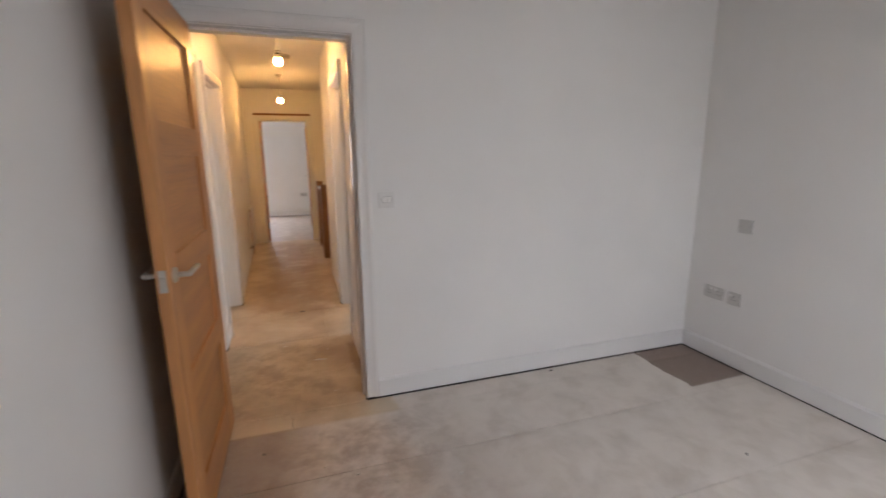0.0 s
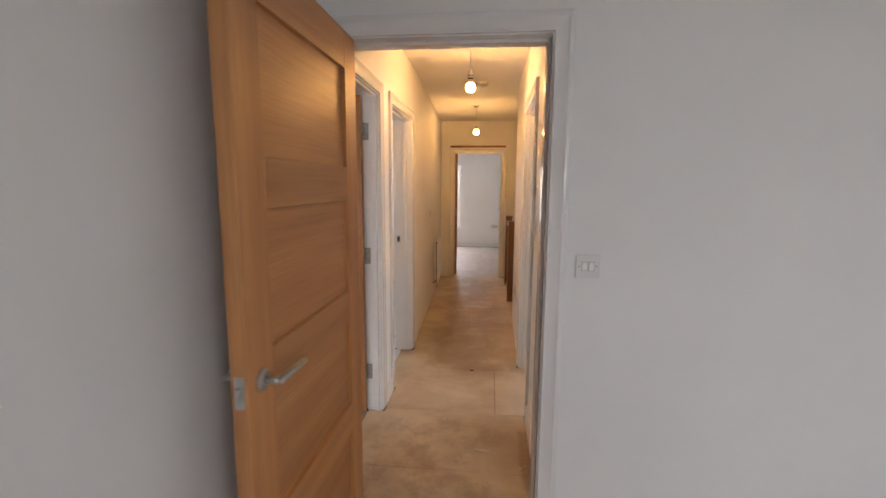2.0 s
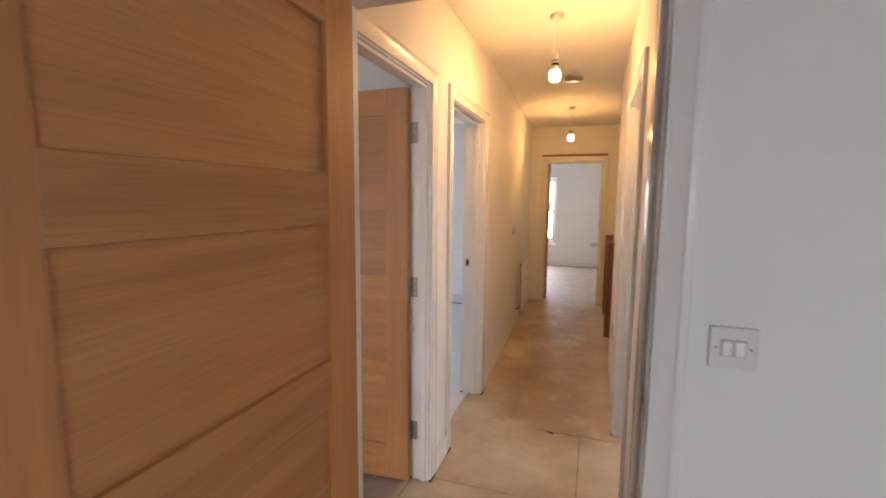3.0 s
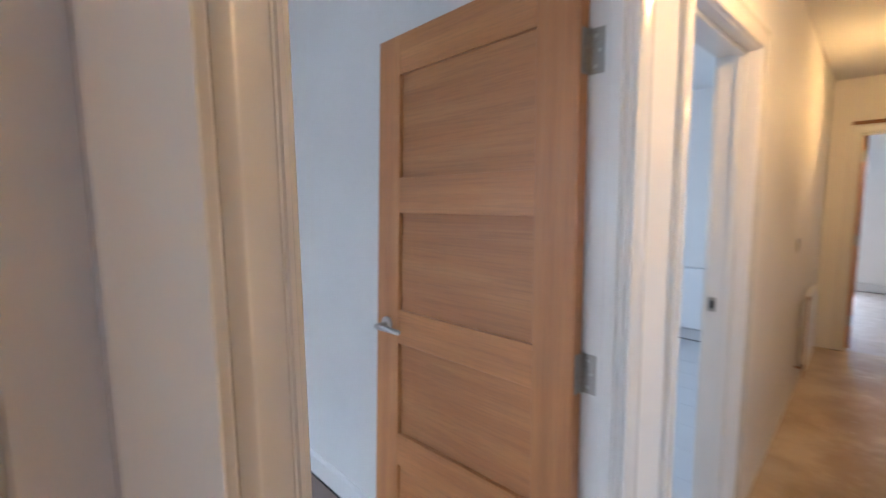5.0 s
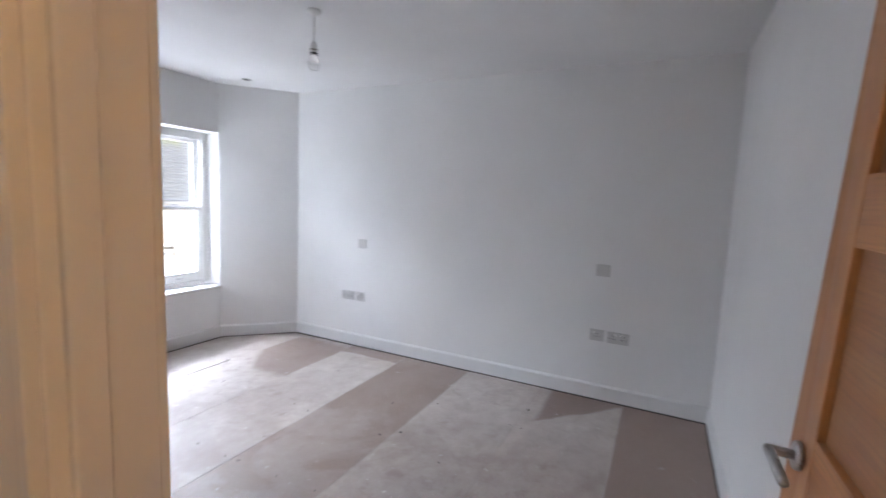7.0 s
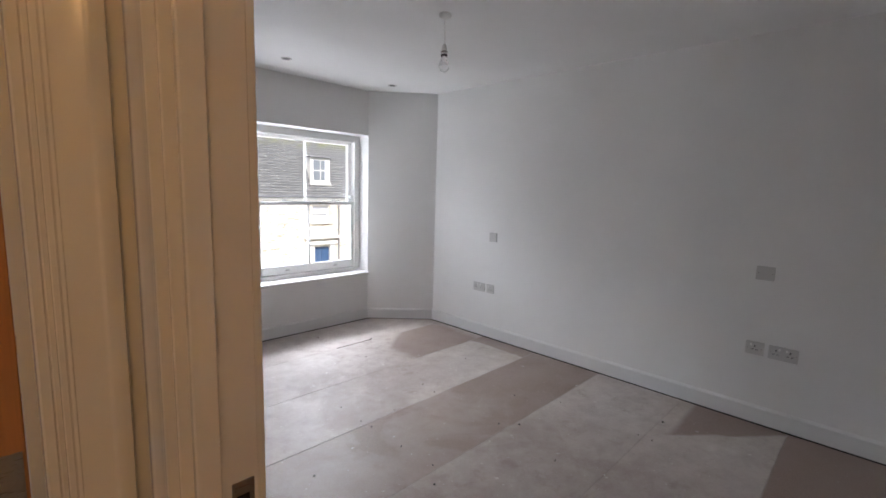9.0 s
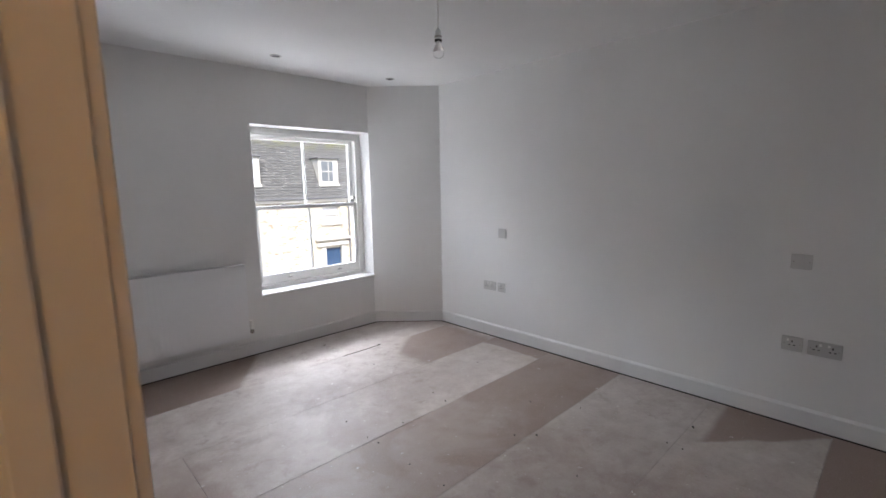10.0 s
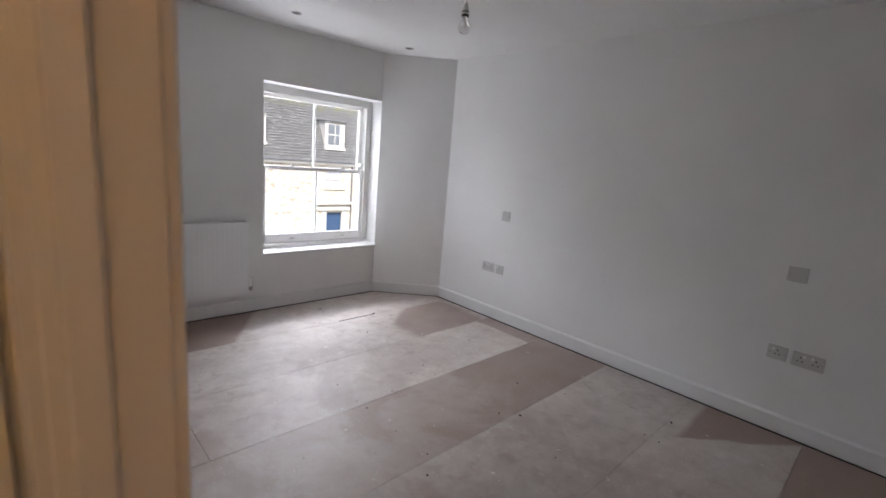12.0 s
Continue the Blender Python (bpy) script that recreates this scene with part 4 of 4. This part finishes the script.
def brickwork():
    m = mat("gault_brick", (0.55, 0.47, 0.32), 0.85)
    n = Nodes(m)
    p = n.place()
    mp = n.add("ShaderNodeMapping")
    n.link(p, mp.inputs[0])
    mp.inputs["Rotation"].default_value = (radians(-90), 0, 0)
    b = n.add("ShaderNodeTexBrick")
    n.link(mp.outputs[0], b.inputs["Vector"])
    b.inputs["Scale"].default_value = 1.0
    b.inputs["Brick Width"].default_value, b.inputs["Row Height"].default_value, b.inputs["Mortar Size"].default_value = 0.225, 0.075, 0.008
    b.inputs["Color1"].default_value, b.inputs["Color2"].default_value = (0.66, 0.60, 0.46, 1), (0.55, 0.49, 0.36, 1)
    b.inputs["Mortar"].default_value = (0.58, 0.54, 0.45, 1)
    c = n.mix(n.math("MULTIPLY", n.step(n.noise(p, 3.6, 2, 0.6, stretch=(0.9, 1, 3.2)), 0.58, 0.63), 0.85), b.outputs[0], (0.22, 0.13, 0.08))
    n.color(n.mix(n.math("MULTIPLY", n.noise(p, 0.7, 4), 0.6), c, (0.68, 0.63, 0.52)))
    return m


def tiles():
    m = mat("clay_tiles", (0.1, 0.08, 0.07), 0.85)
    n = Nodes(m)
    p = n.place()
    c = n.ramp(n.noise(p, 6, 5, 0.7), [(0.3, (0.060, 0.062, 0.062)), (0.55, (0.105, 0.108, 0.106)), (0.75, (0.17, 0.172, 0.165))])
    lichen = n.step(n.noise(p, 13, 4, 0.72, stretch=(0.8, 1, 1.5)), 0.56, 0.63)
    c = n.mix(n.math("MULTIPLY", lichen, 0.7), c, (0.55, 0.56, 0.53))
    sep = n.add("ShaderNodeSeparateXYZ")
    n.link(p, sep.inputs[0])
    high = n.step(n.math("ADD", sep.outputs[2], n.math("MULTIPLY", n.noise(p, 1.1, 4, 0.6), 1.6)), 4.05, 4.7)
    patch = n.step(n.noise(p, 2.6, 5, 0.65), 0.42, 0.58)
    c = n.mix(n.math("MULTIPLY", n.math("MULTIPLY", high, patch), 0.9), c, (0.155, 0.165, 0.055))
    n.color(c)
    return m


BRICK, TILE = brickwork(), tiles()
STONE = paint("painted_stone", (0.70, 0.68, 0.62), 0.7, 0.05, 0.2)
# pane colour lightened to hold the sky it reflects
PANE = mat("sky_grey_pane", (0.16, 0.185, 0.21), 0.08)
BLUE = mat("blue_door_paint", (0.04, 0.085, 0.17), 0.35)
CURTAIN_OR_SKY = mat("curtain_or_sky_pane", (0.72, 0.73, 0.75), 0.9)
LEAD = mat("lead_flashing", (0.16, 0.165, 0.175), 0.6)


def asphalt(name, c):
    m = mat(name, c, 0.9)
    n = Nodes(m)
    p = n.place()
    n.color(n.ramp(n.noise(p, 0.8, 6, 0.7), [(0.3, tuple(v * 0.75 for v in c)), (0.7, tuple(v * 1.2 for v in c))]))
    n.bump(n.noise(p, 80, 3), 0.4, 0.01)
    return m


solid("ground", box(bmesh.new(), -600, 600, -600, 600, STREET - 0.5, STREET - 0.12), asphalt("road_asphalt", (0.055, 0.055, 0.057)), "grey asphalt street below the window", "ground", "structure")
PAVE = asphalt("paving", (0.30, 0.29, 0.27))
solid("pavement_far", box(bmesh.new(), -80, 60, YF, YF + 2.2, STREET - 0.13, STREET), PAVE, "pale paved footway with kerb across the street", "pavement", "structure")
solid("pavement_near", box(bmesh.new(), -80, 60, -5.6, -3.51, STREET - 0.13, STREET), PAVE, "pale paved footway with kerb below the house", "pavement", "structure")

house = thing("terraced_house", "yellow brick terraced house with tiled roof and dormers", "house", pose(0, 0, 0))
EAVE, RIDGE, X0, X1 = 0.88, 4.02, -24.0, 6.0
# openings in the facade: x from, to, z from, to
FW = [(-7.98, -7.00, -0.55, 0.52), (-8.10, -7.15, -2.75, -1.58), (-12.30, -11.30, -0.32, 0.50), (-12.33, -11.35, STREET + 0.02, -1.58),
      (-6.4, -5.4, -0.55, 0.52), (-4.4, -3.4, -0.55, 0.52), (-15.9, -14.9, -0.55, 0.52), (-4.4, -3.4, -2.75, -1.58), (-15.9, -14.9, -2.75, -1.58)]
bm = bmesh.new()
xs = sorted({X0, X1, *[v for w_ in FW for v in w_[:2]]})
for a, b in zip(xs, xs[1:]):
    z = STREET
    for w_ in sorted([w_ for w_ in FW if w_[0] <= a and w_[1] >= b], key=lambda w_: w_[2]):
        if w_[2] - z > 0.001:
            box(bm, a, b, YF - 0.3, YF, z, w_[2])
        z = w_[3]
    box(bm, a, b, YF - 0.3, YF, z, EAVE)
part("wall", bm, BRICK, house)
part("wall", box(bmesh.new(), X0, X1, YF - 8.0, YF - 7.7, STREET, EAVE), BRICK, house)
for k, (a, b, c, d) in enumerate(FW):
    if k == 3:
        dr = part("door", soft_box(a + 0.05, b - 0.05, YF - 0.16, YF - 0.11, c, d - 0.04, 0.005, 1), BLUE, house, "blue painted panelled front door")
        for zz in (-3.2, -2.4):
            for q in (0, 1):
                xa = a + 0.13 + q * 0.38
                part("door_panel", soft_box(xa, xa + 0.34, YF - 0.112, YF - 0.095, zz, zz + 0.62, 0.01, 2), BLUE, dr)
        part("door_surround", soft_box(a - 0.22, a + 0.05, YF - 0.1, YF + 0.06, c, d + 0.1, 0.01, 1), STONE, house)
        part("door_surround", soft_box(b - 0.05, b + 0.22, YF - 0.1, YF + 0.06, c, d + 0.1, 0.01, 1), STONE, house)
        part("door_hood", soft_box(a - 0.32, b + 0.45, YF - 0.1, YF + 0.16, d + 0.12, d + 0.30, 0.02, 1), STONE, house)
        part("door_hood", soft_box(a - 0.40, b + 0.52, YF - 0.1, YF + 0.26, d + 0.42, d + 0.54, 0.03, 2), STONE, house, "moulded stone cornice over the door")
        continue
    # two panes take the pale colour as painted reflection of bright sky
    win = part("window", soft_box(a, b, YF - 0.20, YF - 0.19, c, d, 0.001, 1), CURTAIN_OR_SKY if k in (1, 2) else PANE, house)
    for xa, xb, za, zb in ((a, a + 0.06, c, d), (b - 0.06, b, c, d), (a + 0.06, b - 0.06, c, c + 0.07), (a + 0.06, b - 0.06, d - 0.06, d),
                           (a + 0.06, b - 0.06, (c + d) / 2 - 0.025, (c + d) / 2 + 0.025)):
        part("window_frame", soft_box(xa, xb, YF - 0.188, YF - 0.10, za, zb, 0.004, 1), STONE, win)
    part("window_sill", soft_box(a - 0.08, b + 0.08, YF - 0.1, YF + 0.09, c - 0.10, c - 0.004, 0.008, 1), STONE, win)
    part("window_lintel", soft_box(a - 0.06, b + 0.06, YF - 0.1, YF + 0.015, d + 0.003, d + 0.20, 0.006, 1), STONE, win)
part("eaves_board", soft_box(X0, X1, YF - 0.05, YF + 0.14, EAVE - 0.12, EAVE + 0.10, 0.01, 1), STONE, house, "white painted eaves board")
part("gutter", soft_box(X0, X1, YF + 0.14, YF + 0.25, EAVE + 0.02, EAVE + 0.09, 0.02, 2), LEAD, house)
bm = bmesh.new()
tube(bm, (-12.78, YF + 0.05, STREET), (-12.78, YF + 0.05, EAVE), 0.045, 10)
part("drainpipe", bm, LEAD, house, "dark drainpipe")
bm = bmesh.new()
yr = YF - 1.50
for quad in (((YF + 0.2, EAVE + 0.02), (yr, RIDGE - 0.04)), ((YF - 7.9, EAVE), (YF - 6.4, RIDGE - 0.04)), ((yr, RIDGE - 0.04), (YF - 6.4, RIDGE - 0.04))):
    (ya, za), (yb, zb) = quad
    vs = [bm.verts.new(v) for v in ((X0, ya, za), (X1, ya, za), (X1, yb, zb), (X0, yb, zb))]
    bm.faces.new(vs)
roof = part("roof", bm, TILE, house)
# courses of plain tiles, each lapping the one below, with an uneven lower edge
N = 25
for k in range(N):
    f0, f1 = k / N, (k + 1.25) / N
    ya, za = YF + 0.22 + (yr - YF - 0.2) * f0, EAVE + 0.04 + (RIDGE - EAVE - 0.04) * f0
    yb, zb = YF + 0.22 + (yr - YF - 0.2) * f1, EAVE + 0.04 + (RIDGE - EAVE - 0.04) * f1
    bm = bmesh.new()
    x = -17.0 + (0.085 if k % 2 else 0.0)
    while x < -2.0:
        j = 0.012 * random.random()
        d = 0.058 + 0.014 * random.random()
        v = [bm.verts.new(c) for c in ((x, ya, za + d + j), (x + 0.165, ya, za + d + j), (x + 0.165, yb, zb + 0.004), (x, yb, zb + 0.004), (x, ya, za - 0.01), (x + 0.165, ya, za - 0.01))]
        bm.faces.new(v[:4])
        bm.faces.new((v[0], v[4], v[5], v[1]))
        x += 0.166
    part("tile_course", bm, TILE, roof)
part("ridge", tube(bmesh.new(), (X0, yr, RIDGE), (X1, yr, RIDGE), 0.11, 10), TILE, roof)


def dormer(xa, xb, z0, z1):
    """White boxed dormer with a four-pane casement."""
    yf = YF - 0.10
    d = part("dormer", soft_box(xa, xb, yf - 1.25, yf - 0.05, z0 - 0.1, z1, 0.01, 1), STONE, house, "white dormer with four panes")
    part("dormer_front", soft_box(xa - 0.02, xb + 0.02, yf - 0.05, yf, z0, z1, 0.01, 1), STONE, d)
    part("dormer_roof", soft_box(xa - 0.10, xb + 0.10, yf - 1.25, yf + 0.12, z1, z1 + 0.07, 0.01, 1), LEAD, d)
    part("apron", soft_box(xa - 0.05, xb + 0.05, yf - 0.04, yf + 0.10, z0 - 0.13, z0 - 0.003, 0.02, 1), STONE, d)
    w, h = xb - xa, z1 - z0
    for i in (0, 1):
        for j in (0, 1):
            x0, z_ = xa + 0.14 + i * (w - 0.24) / 2, z0 + 0.12 + j * (h - 0.22) / 2
            part("pane", box(bmesh.new(), x0, x0 + (w - 0.32) / 2, yf, yf + 0.006, z_, z_ + (h - 0.30) / 2), PANE, d)
    part("curtain", box(bmesh.new(), xa + 0.16, xa + 0.27, yf + 0.006, yf + 0.010, z0 + 0.12, z1 - 0.12), CURTAIN_OR_SKY, d)


dormer(-12.34, -11.30, 1.62, 2.85)
dormer(-8.40, -7.38, 1.62, 2.85)
dormer(-4.34, -3.32, 1.62, 2.85)
